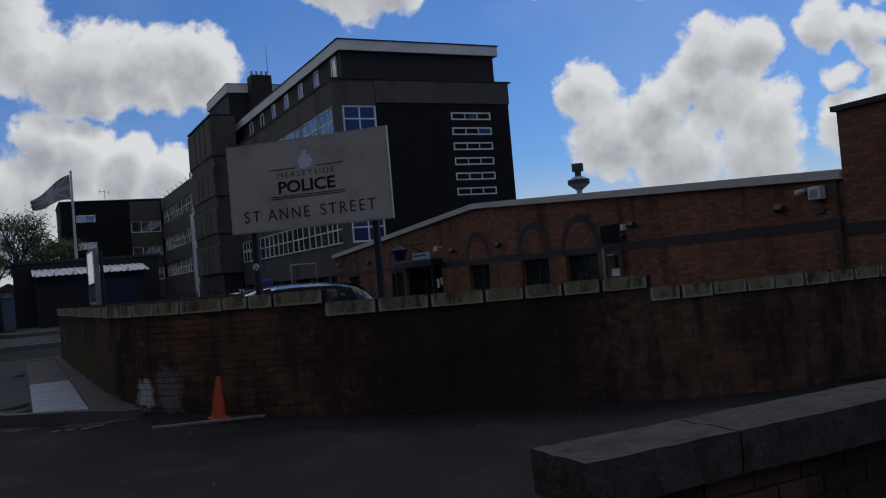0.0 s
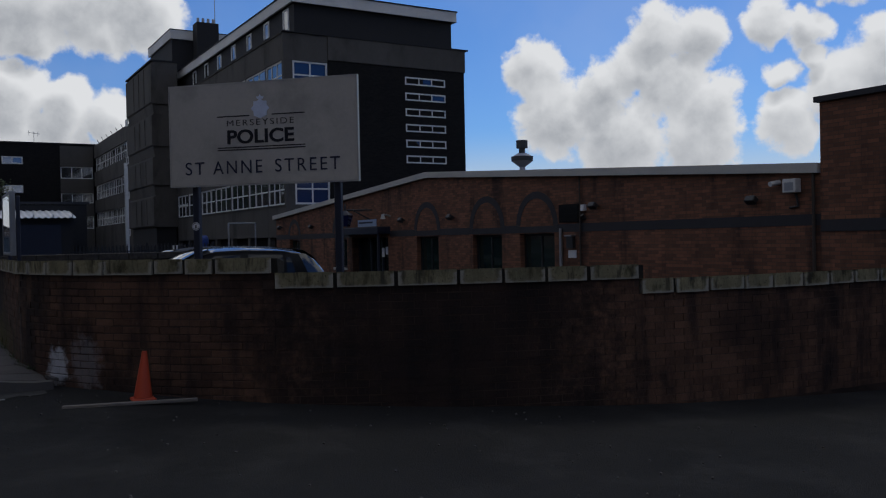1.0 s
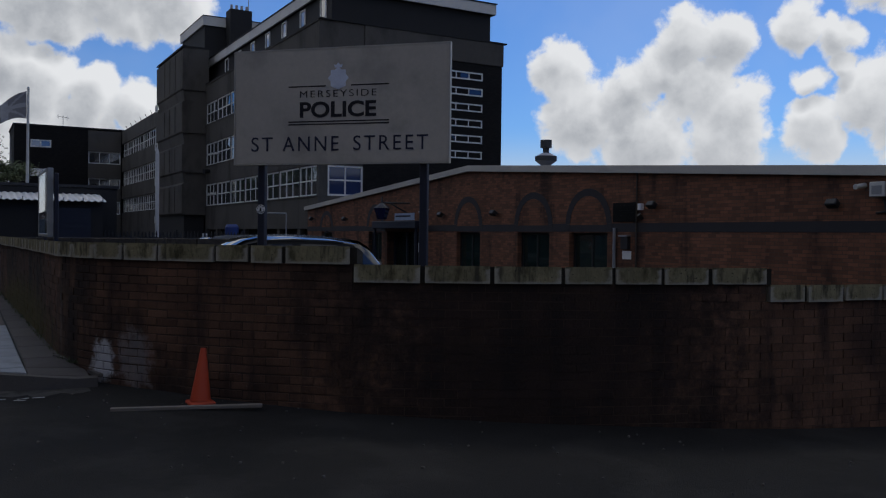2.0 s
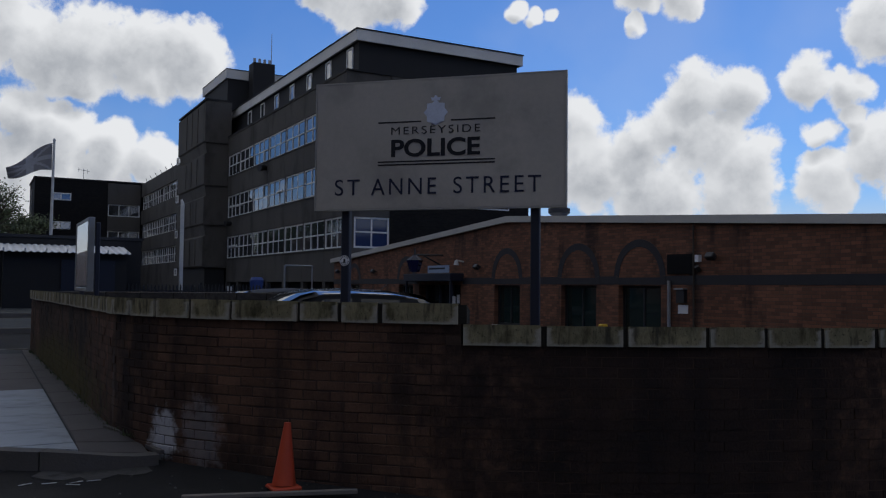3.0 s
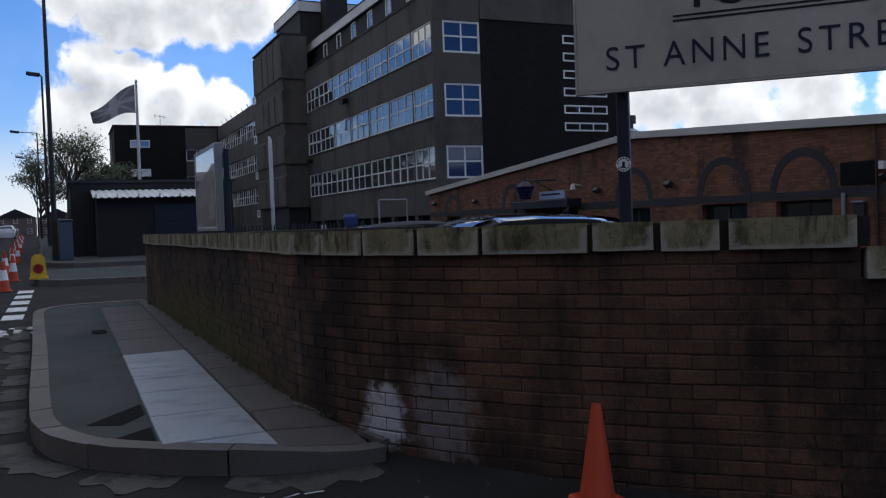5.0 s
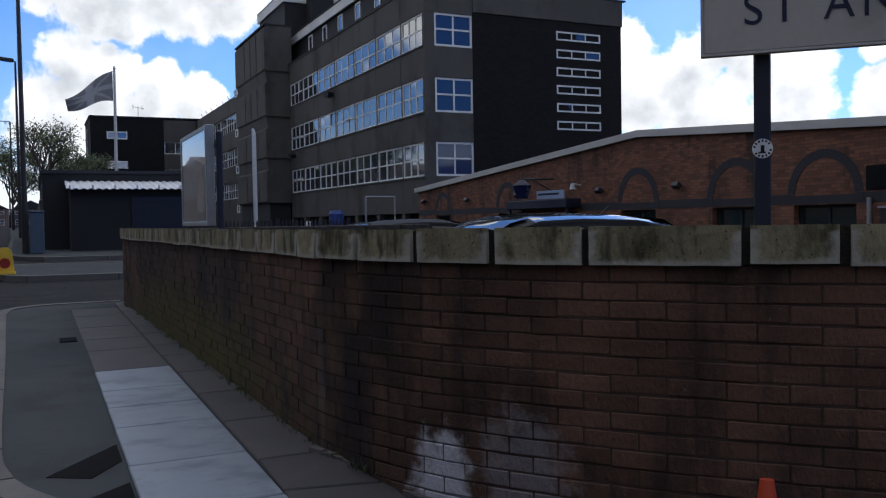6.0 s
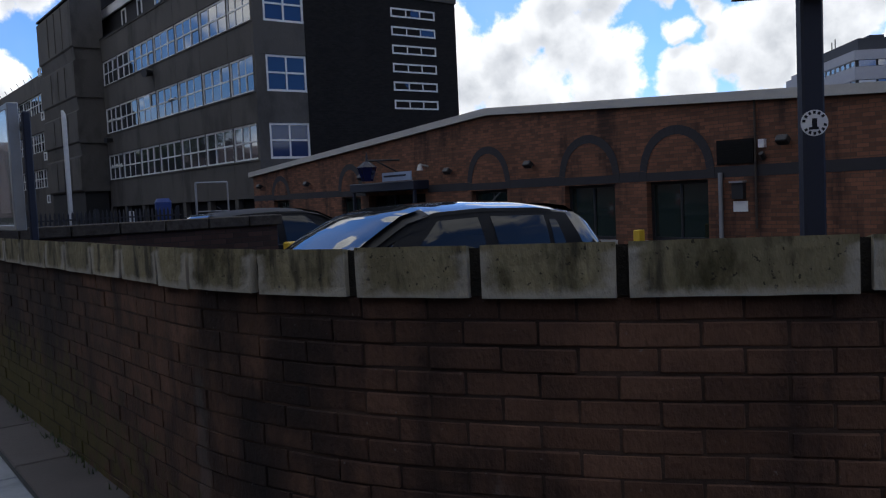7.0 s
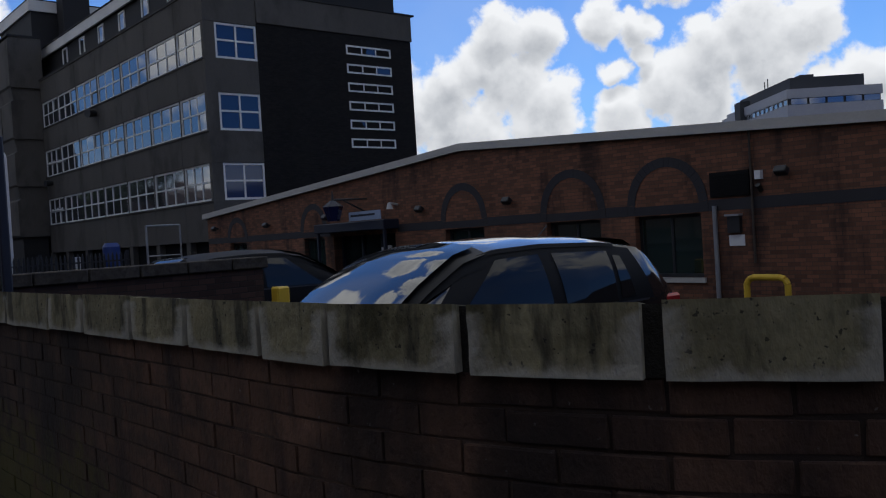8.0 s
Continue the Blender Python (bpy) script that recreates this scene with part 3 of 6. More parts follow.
def worn_channel():
    """Broken pale asphalt in the gutter along the corner kerb."""
    base = thing("gutter", "broken pale asphalt gutter along the corner kerb", "gutter", (0.2, 11.4, 0), kind="structure")
    s = 0.1
    while s < 9.5:
        d = random.uniform(0.3, 1.0)
        pts = []
        n = 10
        for i in range(n + 1):
            t = s + d * i / n
            p = KERB_LINE.at(t) - KERB_LINE.out(t) * (0.015 + random.uniform(0, 0.03))
            pts.append((p.x, p.y))
        for i in range(n, -1, -1):
            t = s + d * i / n
            p = KERB_LINE.at(t) - KERB_LINE.out(t) * (0.12 + 0.2 * random.random() * math.sin(math.pi * (i + 0.3) / (n + 0.6)) + 0.08)
            pts.append((p.x, p.y))
        bm = prism(pts, 0.0, 0.005)
        for v in bm.verts:
            v.co.z += rise(v.co.y) + 0.001
        part("worn_patch", bm, M_WORN, base)
        s += d + random.uniform(0.02, 0.4)
    for k in range(5):
        x, y, q = random.uniform(0.5, 1.1), random.uniform(10.85, 11.1), random.uniform(-40, 40)
        part("chalk_mark", box(bmesh.new(), -0.05, 0.05, -0.005, 0.005, 0.003, 0.006, pose(x, y, rise(y) + 0.002, 0, 0, q)), M_MARK, base)


M_WORN = surface("worn_pale_asphalt", (0.062, 0.059, 0.055), 0.95, 0.7, 4.0, 60.0, 1.0, spec=0.2, stain=((0.024, 0.023, 0.022), 0.9, 6.0))
worn_channel()


def pavement_far(name, outline, label):
    base = thing(name, label, "pavement", (outline[0][0], outline[0][1], 0), kind="structure")
    bm = prism(outline, -0.1, 0.0)
    for v in bm.verts:
        v.co.z = rise(min(v.co.y, 110)) + (0.13 if v.co.z > -0.05 else -0.1)
    part("asphalt_surface", bm, M_PATH, base)
    n = len(outline)
    for i in range(n - 1):
        a, b = Vector(outline[i]), Vector(outline[i + 1])
        count = max(1, int((b - a).length / 1.5))
        if (b - a).length > 45:
            continue
        for k in range(count):
            p, q = a.lerp(b, k / count), a.lerp(b, (k + 1) / count)
            w = (q - p).normalized()
            m = Matrix.Translation((p.x, p.y, rise(p.y))) @ Matrix.Rotation(math.atan2(w.y, w.x), 4, "Z")
            part("kerb_stone", box(bmesh.new(), 0.01, (q - p).length - 0.01, -0.012, 0.14, -0.1, 0.14, m, 0.01), M_KERB, base)
    return base


pavement_far("pavement_2", [(2.8, 28.2), (1.6, 27.9), (-0.2, 28.1), (-0.62, 28.5), (-0.75, 29.5), (-0.8, 33.0), (2.8, 33.0)][::-1], "grey asphalt gateway island with a concrete kerb")
pavement_far("pavement_3", [(7.0, 37.2), (2.0, 36.6), (0.2, 36.8), (-0.6, 38.0), (-0.9, 40.0), (-1.2, 60.0), (-2.4, 110.0), (0.3, 110.0), (7.0, 60.0)][::-1], "asphalt street pavement beside a dark hut")


def road_marking(x0, x1, y0, y1):
    bm = boxes((x0, x1, y0, y1, 0.0, 0.004))
    for v in bm.verts:
        v.co.z += rise(v.co.y) + 0.004
    solo("road_marking", bm, M_MARK, "worn white painted bar on the asphalt", "road marking", "structure")


for k in range(5):
    road_marking(-0.98, -0.68, 21.0 + 1.35 * k, 21.75 + 1.35 * k)
    road_marking(-1.75, -1.4, 21.0 + 1.35 * k, 21.75 + 1.35 * k)
bm = bmesh.new()
for k in range(40):
    x, y = random.gauss(-0.95, 0.28), random.gauss(19.3, 0.25)
    r = random.uniform(0.015, 0.06)
    bmesh.ops.create_icosphere(bm, subdivisions=1, radius=r, matrix=Matrix.Translation((x, y, rise(y) + r * 0.3)) @ Matrix.Diagonal((1.4, 1, 0.5, 1)))
solo("rubble", bm, M_WHITE_METAL, "broken pale rubble lying on the road", "rubble", "stuff")
bm = bmesh.new()
for k in range(260):
    x, y = random.uniform(-1.5, 7), random.uniform(3.5, 11.3)
    r = random.uniform(0.004, 0.013)
    bmesh.ops.create_icosphere(bm, subdivisions=1, radius=r, matrix=Matrix.Translation((x, y, ground_z(x, y) + r * 0.4)))
solo("gravel", bm, M_KERB, "loose grit scattered over the asphalt", "gravel", "stuff")

# ---- boundary wall ----
WALL = Line([(1.115, 21.16), (1.225, 16.8), (1.29, 14.2), (1.31, 13.4), (1.323, 12.85), (1.345, 12.42), (1.424, 12.03), (1.564, 11.65), (1.77, 11.30), (2.014, 10.96), (2.41, 10.49), (2.643, 10.25), (2.88, 10.03),
             (3.34, 9.63), (4.05, 9.17), (4.75, 8.82), (5.45, 8.53), (6.1, 8.28), (6.65, 8.1), (7.5, 7.92), (8.8, 7.75), (10.0, 7.65), (12.0, 7.5), (15.0, 7.3)])
STEP_1, STEP_2 = WALL.near(3.34, 9.63), WALL.near(6.65, 8.1)
TOPS = ((0.0, STEP_1, 1.37), (STEP_1, STEP_2, 1.22), (STEP_2, WALL.length, 1.07))
COPE = 0.15


def boundary_wall():
    base = thing("wall_front", "curved old red brick boundary wall with mossy concrete coping", "brick wall", (2.0, 11.0, 0), kind="structure")
    for s0, s1, top in TOPS:
        part("wall_core", ribbon(WALL, s0, s1, -0.005, -0.225, -0.5, top - COPE, max(8, int((s1 - s0) / 0.15)), low=lambda x, y: ground_z(x, y) - 0.3), M_MORTAR, base)
    cuts = [WALL.near(x, y) for x, y in ((1.335, 12.42), (1.424, 12.03), (1.564, 11.65), (1.77, 11.30), (2.014, 10.96), (2.41, 10.49), (2.643, 10.25), (2.88, 10.03))]
    lead, s = [], cuts[0]
    for d in (0.3, 0.44, 0.42, 0.46, 0.4, 0.62, 0.42, 0.44, 0.4, 0.43, 0.6, 0.42, 0.45, 0.4, 0.43, 0.41, 0.6, 0.44, 0.42, 0.4):
        s -= d
        if s > 0.15:
            lead.insert(0, s)
    marks = [0.0] + lead + cuts + [STEP_1]
    blocks = [(a, b, 1.37) for a, b in zip(marks, marks[1:])]
    s = STEP_1
    for d in (0.6, 0.59, 0.6, 0.45, 0.43, 0.44, 9):
        e = min(s + d, STEP_2)
        blocks.append((s, e, 1.22))
        s = e
    s = STEP_2
    while s < WALL.length - 0.1:
        e = min(s + random.choice((0.42, 0.44, 0.4, 0.46)), WALL.length)
        blocks.append((s, e, 1.07))
        s = e
    for a, b, top in blocks:
        j = random.uniform(0.013, 0.024)
        dz, dp = random.uniform(-0.002, 0.002), random.uniform(-0.004, 0.004)
        bm = ribbon(WALL, a + j, b - j, 0.03 + dp, -0.245, top - COPE + random.uniform(-0.004, 0.006), top + dz, max(3, int((b - a) / 0.07)))
        for i, v in enumerate(bm.verts):
            if i % 4 == 2:
                v.co.z -= 0.04
        bmesh.ops.bevel(bm, geom=[q for q in bm.edges if q.calc_face_angle(0) > 1.0], offset=0.022, segments=2, affect="EDGES")
        bmesh.ops.subdivide_edges(bm, edges=[q for q in bm.edges if abs(q.verts[0].co.z - q.verts[1].co.z) > 0.08], cuts=4)
        for v in bm.verts:
            k = noise.noise(v.co * 22.0) * 0.004 + noise.noise(v.co * 7.0) * 0.005
            o = WALL.out(WALL.near(v.co.x, v.co.y))
            v.co.x += o.x * k
            v.co.y += o.y * k
            v.co.z += noise.noise(v.co * 16.0 + Vector((5, 3, 1))) * 0.002
        ob = part("coping_block", bm, M_COPING, base)
        wear = ob.data.attributes.new("wear", "FLOAT", "POINT")
        for v in ob.data.vertices:
            s = WALL.near(v.co.x, v.co.y)
            ends, foot = min(s - a - j, b - j - s), v.co.z - (top - COPE)
            wear.data[v.index].value = max(0.0, 1.0 - ends / 0.05, 1.0 - foot / 0.045) if top - v.co.z > 0.025 else 0.0
        bm = ribbon(WALL, b - j - 0.02, min(b + j + 0.02, WALL.length), 0.004, -0.23, top - COPE, top - 0.008, 2)
        for i, v in enumerate(bm.verts):
            if i % 4 == 2:
                v.co.z -= 0.04
        part("coping_joint", bm, M_JOINT, base)
    # bricks: the stretch by the corner singly, the rest joined
    single = []
    for k in range(3):
        bm = box(bmesh.new(), -0.1085, 0.1085, -0.03, 0.0, 0.0, 0.068, bevel=0.004)
        for v in bm.verts:
            v.co += Vector((random.uniform(-1, 1), random.uniform(-1, 1), random.uniform(-1, 1))) * 0.0016
        single.append(mesh_of("brick", bm, M_BRICK))
    verts, faces = [], []
    unit = [(x, y, z) for z in (0, 0.068) for x, y in ((-0.1085, -0.03), (0.1085, -0.03), (0.1085, 0.0), (-0.1085, 0.0))]
    sides = ((0, 3, 2, 1), (4, 5, 6, 7), (0, 1, 5, 4), (1, 2, 6, 5), (2, 3, 7, 6), (3, 0, 4, 7))
    near_s, far_s = WALL.near(1.42, 12.05), WALL.near(3.1, 9.83)
    made = 0
    row, z = 0, 1.37 - COPE - 0.0705
    while z > -0.35:
        end = WALL.length
        for lo, hi, top in TOPS:
            if z + 0.06 > top - COPE:
                end = min(end, lo)
        s = 0.1125 if row % 2 else 0.0
        while s < end:
            a, b = max(s - 0.1085, 0.004), min(s + 0.1085, end - 0.004)
            c, w = WALL.at((a + b) / 2), WALL.way((a + b) / 2)
            if z > ground_z(c.x, c.y) - 0.1 and b - a > 0.03:
                o = WALL.out(s) * random.uniform(-0.004, 0.003)
                m = Matrix.Translation((c.x + o.x, c.y + o.y, z + random.uniform(-0.0025, 0.0025))) @ Matrix.Rotation(math.atan2(-w.y, -w.x), 4, "Z") @ Matrix.Rotation(random.uniform(-0.006, 0.006), 4, "Y")
                m = m @ Matrix.Diagonal(((b - a) / 0.217, 1, 1, 1))
                if near_s < s < far_s and made < 300:
                    piece("brick", single[made % 3], base, m)
                    made += 1
                else:
                    k = len(verts)
                    verts += [m @ Vector(u) for u in unit]
                    faces += [[k + i for i in f] for f in sides]
            s += 0.225
        z -= 0.075
        row += 1
    me = bpy.data.meshes.new("brickwork")
    me.from_pydata([tuple(v) for v in verts], [], faces)
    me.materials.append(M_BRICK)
    ob = new("brickwork", me)
    ob.parent = base
    ob.matrix_parent_inverse = PLACE[base.name].inverted()
    tagged(ob, kind="stuff")
    # plain brick return along the gateway
    part("return_wall", boxes((1.15, 5.75, 20.85, 21.1, -0.1, 1.2)), M_INNER, base)
    x = 1.1
    while x < 5.8:
        part("coping_block", box(bmesh.new(), x + 0.008, min(x + 0.6, 5.82) - 0.008, 20.8, 21.15, 1.204, 1.352, bevel=0.012), M_ROUGH, base)
        x += 0.6
    return base


M_INNER = brickwork("return_wall_brick", (0.055, 0.034, 0.028), (0.03, 0.026, 0.024), 0.4, "x")
boundary_wall()


def near_wall():
    base = thing("wall_near", "low brick wall end with rough concrete coping", "brick wall", (3, 2.7, 0), kind="structure")
    part("wall_core", boxes((1.8, 7.0, 2.64, 2.84, -0.1, 0.69)), M_INNER, base)
    x = 1.735
    for d in (0.63, 0.9, 0.9, 0.9, 0.9, 0.9):
        bm = box(bmesh.new(), x + 0.005, x + d - 0.005, 2.58, 2.885, 0.694, 0.84)
        bmesh.ops.subdivide_edges(bm, edges=bm.edges[:], cuts=6, use_grid_fill=True)
        for v in bm.verts:
            v.co += Vector((noise.noise(v.co * 18), noise.noise(v.co * 18 + Vector((3, 0, 0))), noise.noise(v.co * 18 + Vector((0, 3, 0))))) * 0.006
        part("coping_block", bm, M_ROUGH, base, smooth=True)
        x += d
    for x in range(22):
        for r in range(9):
            x0 = 1.79 + 0.225 * x + (0.11 if r % 2 else 0)
            part("brick", boxes((x0, x0 + 0.215, 2.632, 2.66, 0.62 - 0.075 * r, 0.685 - 0.075 * r)), M_BRICK, base)


near_wall()


# ---- sign ----
def lettering(text, height, width, bold, z, u, name="lettering"):
    """Raised letters as a mesh in the sign's own plane: x along, z up; centred on u."""
    cu = bpy.data.curves.new(name, "FONT")
    cu.body, cu.extrude, cu.align_x, cu.offset = text, 0.002, "LEFT", bold
    cu.space_character = 1.25 if bold < 0 else 1.0
    tmp = new(name, cu)
    bpy.context.view_layer.update()
    me = bpy.data.meshes.new_from_object(tmp.evaluated_get(bpy.context.evaluated_depsgraph_get()))
    bpy.data.objects.remove(tmp)
    co = np.empty(len(me.vertices) * 3)
    me.vertices.foreach_get("co", co)
    co = co.reshape(-1, 3)
    lo, hi = co.min(0), co.max(0)
    out = np.empty_like(co)
    out[:, 0] = (co[:, 0] - lo[0]) / (hi[0] - lo[0]) * width + u - width / 2
    out[:, 1] = -co[:, 2]
    out[:, 2] = (co[:, 1] - lo[1]) / (hi[1] - lo[1]) * height + z
    me.vertices.foreach_set("co", out.ravel())
    return me


def letters(me, ink):
    """The loose pieces of a line of lettering, each a mesh of its own."""
    bm = bmesh.new()
    bm.from_mesh(me)
    bm.verts.ensure_lookup_table()
    left, out = set(range(len(bm.verts))), []
    while left:
        todo, seen = [bm.verts[left.pop()]], set()
        while todo:
            v = todo.pop()
            if v in seen:
                continue
            seen.add(v)
            todo += [e.other_vert(v) for e in v.link_edges if e.other_vert(v) not in seen]
        left -= {v.index for v in seen}
        b2, table = bmesh.new(), {}
        for v in seen:
            table[v] = b2.verts.new(v.co)
        for f in {f for v in seen for f in v.link_faces}:
            b2.faces.new([table[v] for v in f.verts])
        out.append(mesh_of("letter", b2, ink))
    bm.free()
    return out


def station_sign():
    W, H = 2.11, 1.06
    a = Vector((2.733, 11.065, 2.135))
    m = Matrix.Translation(a) @ Matrix.Rotation(math.atan2(9.587 - 11.065, 4.234 - 2.733), 4, "Z")
    base = thing("station_sign", "grimy white sign board with dark lettering on two navy posts", "sign", (3.48, 10.3, 0.0))
    up = m

    def put(name, bm, mat, label="", smooth=False):
        bm.transform(up)
        return part(name, bm, mat, base, label, smooth)

    panel = put("panel", boxes((0, W, 0.0, 0.03, 0, H), bevel=0.004), M_SIGN)
    for r in ((-0.012, 0.0, -0.004, 0.045, -0.012, H + 0.012), (W, W + 0.016, -0.006, 0.045, -0.012, H + 0.012), (0, W, -0.002, 0.045, -0.012, 0), (0, W, -0.002, 0.045, H, H + 0.012)):
        put("edge_trim", boxes(r), M_SIGN_EDGE)
    for u in (0.118 * W, 0.885 * W):
        bm = boxes((u - 0.036, u + 0.036, 0.05, 0.122, -2.3, H - 0.08), bevel=0.008)
        put("post", bm, M_NAVY, "navy painted square steel post", True)
    for z in (0.2, 0.82):
        put("rail", boxes((0.06, W - 0.06, 0.031, 0.049, z, z + 0.05)), M_GREY_METAL)
    for text, hv, wv, bold, z, u in (("MERSEYSIDE", 0.062, 0.757, -0.012, 0.578, 0.4975), ("POLICE", 0.148, 0.757, 0.026, 0.4, 0.4975), ("ST", 0.135, 0.221, -0.004, 0.108, 0.135), ("ANNE", 0.135, 0.564, -0.004, 0.108, 0.37), ("STREET", 0.135, 0.715, -0.004, 0.108, 0.7425)):
        for me in letters(lettering(text, hv * H / 1.06, wv, bold, z * H, u * W), M_LETTER_BLUE if z < 0.2 else M_LETTER):
            ob = new("letter", me)
            ob.parent = panel
            ob.matrix_basis = up @ Matrix.Translation((0, -0.003, 0))
    for z, x0, x1 in ((0.67, 0.263, 0.44), (0.67, 0.56, 0.735), (0.36, 0.263, 0.735), (0.336, 0.263, 0.735)):
        put("rule", boxes((x0 * W, x1 * W, -0.003, 0.001, z * H, z * H + 0.011)), M_LETTER)
    # crest: an eight-pointed star below a small crown
    pts = []
    for k in range(16):
        r = 0.104 if k % 2 == 0 else 0.082
        pts.append((0.499 * W + r * math.sin(math.pi * k / 8), 0.74 * H + r * 1.02 * math.cos(math.pi * k / 8)))
    put("crest", prism(pts, -0.004, 0.001, "y"), M_CREST, "pale silver star crest")
    crown = [(-0.034, 0), (0.034, 0), (0.042, 0.028), (0.02, 0.024), (0.0, 0.045), (-0.02, 0.024), (-0.042, 0.028)]
    put("crown", prism([(0.499 * W + x, 0.832 * H + z) for x, z in crown], -0.004, 0.001, "y"), M_CREST)
    c = up @ Vector((0.118 * W, 0.049, -0.43))
    turn = up.to_3x3().to_4x4() @ Matrix.Rotation(radians(90), 4, "X")
    bm = bmesh.new()
    bmesh.ops.create_cone(bm, cap_ends=True, segments=28, radius1=0.044, radius2=0.044, depth=0.003, matrix=Matrix.Translation(c) @ turn)
    sticker = part("sticker", bm, M_WHITE_BAND, base, "round white sticker with dark marks")
    bm = bmesh.new()
    for k in range(14):
        if k in (3, 10):
            continue
        q = math.tau * k / 14
        box(bm, -0.004, 0.004, -0.0035, 0.0, -0.005, 0.005, up @ Matrix.Translation((0.118 * W + 0.035 * math.sin(q), 0.049, -0.43 + 0.035 * math.cos(q))) @ Matrix.Rotation(q, 4, "Y"))
    box(bm, -0.008, 0.008, -0.0035, 0.0, -0.02, 0.015, up @ Matrix.Translation((0.118 * W, 0.049, -0.43)))
    box(bm, -0.018, 0.014, -0.0035, 0.0, -0.022, -0.014, up @ Matrix.Translation((0.118 * W, 0.049, -0.43)))
    part("marks", bm, M_LETTER, sticker)


station_sign()


# ---- small things by the wall ----
def traffic_cone(name, x, y, h, label, bands, lean=0.0, group=""):
    z = rise(y)
    base = thing(name, label, "traffic cone", (x, y, z), group)
    part("base", boxes((x - 0.15 * h / 0.5 * 0.75, x + 0.15 * h / 0.5 * 0.75, y - 0.11 * h / 0.5, y + 0.11 * h / 0.5, z, z + 0.03), bevel=0.01), M_ORANGE, base)
    tip = Vector((x + lean, y + lean, z + h))
    bm = bmesh.new()
    rod(bm, (x, y, z + 0.03), tip, 0.092 * h / 0.5, 0.025 * h / 0.5, 20)
    part("body", bm, M_ORANGE, base, smooth=True)
    for f0, f1 in bands:
        bm = bmesh.new()
        a, b = Vector((x, y, z + 0.03)), tip
        r = lambda f: (0.092 + (0.025 - 0.092) * f) * h / 0.5 + 0.004
        rod(bm, a.lerp(b, f0), a.lerp(b, f1), r(f0), r(f1), 20)
        part("band", bm, M_WHITE_BAND, base, smooth=True)
    return base


traffic_cone("traffic_cone", 2.21, 10.2, 0.47, "plain orange traffic cone standing by the brick wall", (), 0.03)
bm = bmesh.new()
box(bm, -0.6, 0.6, -0.022, 0.022, 0, 0.03, pose(2.07, 10.05, 0.022, 0, 0, -17.4), 0.004)
solo("timber_batten", bm, M_TIMBER, "weathered timber batten lying on the asphalt", "batten")
bm = bmesh.new()
for k in range(260):
    s = random.uniform(0.3, WALL.near(1.7, 11.4))
    c, o = WALL.at(s), WALL.out(s)
    if random.random() < 0.4 + 0.5 * noise.noise(Vector((s * 1.3, 0, 0))):
        z = top_of(0, c.y) - 0.01
        for j in range(4):
            q = random.uniform(0, 6.28)
            b = Vector((c.x + o.x * random.uniform(0.0, 0.05), c.y + o.y * 0.02 + random.uniform(-0.02, 0.02), z))
            t = b + Vector((math.cos(q) * 0.03, math.sin(q) * 0.03, random.uniform(0.02, 0.07)))
            w = Vector((-math.sin(q), math.cos(q), 0)) * 0.005
            bm.faces.new([bm.verts.new(v) for v in (b - w, b + w, t)])
solo("weeds", bm, M_WEED, "small green weeds along the foot of the wall", "weeds", "stuff")


def poster_case():
    base = thing("poster_case", "tall glazed poster case in a silver frame", "display case", (1.62, 17.8, 0.3))
    x0, x1, y0, y1, z0, z1 = 1.575, 1.64, 16.98, 18.6, 1.385, 2.42
    part("poster", boxes((x0 + 0.02, x0 + 0.03, y0 + 0.05, y1 - 0.05, z0 + 0.05, z1 - 0.05)), M_POSTER, base)
    # blue top and green foot paint in the sky and trees the glass reflects
    pic = part("picture", boxes((x0 + 0.017, x0 + 0.019, y0 + 0.07, y1 - 0.07, z0 + 0.72, z1 - 0.07)), M_POSTER_TOP, base, "pale blue top of the poster with reflected sky in its colour")
    part("picture", boxes((x0 + 0.017, x0 + 0.019, y0 + 0.07, y1 - 0.07, z0 + 0.07, z0 + 0.3)), M_POSTER_LOW, base, "dark green foot of the poster with reflected trees in its colour")
    bm = prism([(y0 + 0.2, z0 + 0.15), (y0 + 0.62, z0 + 0.15), (y0 + 0.6, z0 + 0.3), (y0 + 0.45, z0 + 0.5), (y0 + 0.35, z0 + 0.58), (y0 + 0.22, z0 + 0.4)], x0 + 0.013, x0 + 0.016, "x")
    part("picture", bm, M_WHITE_METAL, base, "pale printed shape on the poster")
    for k in range(3):
        part("bar", boxes((x0 + 0.013, x0 + 0.016, y0 + 0.3 + 0.16 * k, y0 + 0.4 + 0.16 * k, z0 + 0.56, z0 + 0.66)), M_WHITE_METAL, base)
    part("back_panel", boxes((x0 + 0.035, x1, y0 + 0.03, y1 - 0.03, z0 + 0.03, z1 - 0.03)), M_GREY_METAL, base)
    for r in ((x0, x1 + 0.02, y0 - 0.02, y0 + 0.05, z0, z1), (x0, x1 + 0.02, y1 - 0.05, y1 + 0.02, z0, z1), (x0, x1 + 0.02, y0 + 0.05, y1 - 0.05, z0, z0 + 0.05), (x0, x1 + 0.02, y0 + 0.05, y1 - 0.05, z1 - 0.05, z1)):
        part("case_frame", boxes(r, bevel=0.006), M_FRAME, base)
    g = part("glass", boxes((x0 + 0.006, x0 + 0.01, y0 + 0.05, y1 - 0.05, z0 + 0.05, z1 - 0.05)), M_CLEAR, base)
    g.visible_shadow = False
    for y in (16.86, 18.72):
        part("post", boxes((1.66, 1.72, y - 0.03, y + 0.03, 0.2, 2.34 if y < 18 else 2.2), bevel=0.01), M_NAVY, base)
    for z in (1.55, 2.2):
        part("bracket", boxes((1.68, 1.7, 16.895, 18.685, z, z + 0.05)), M_NAVY, base)


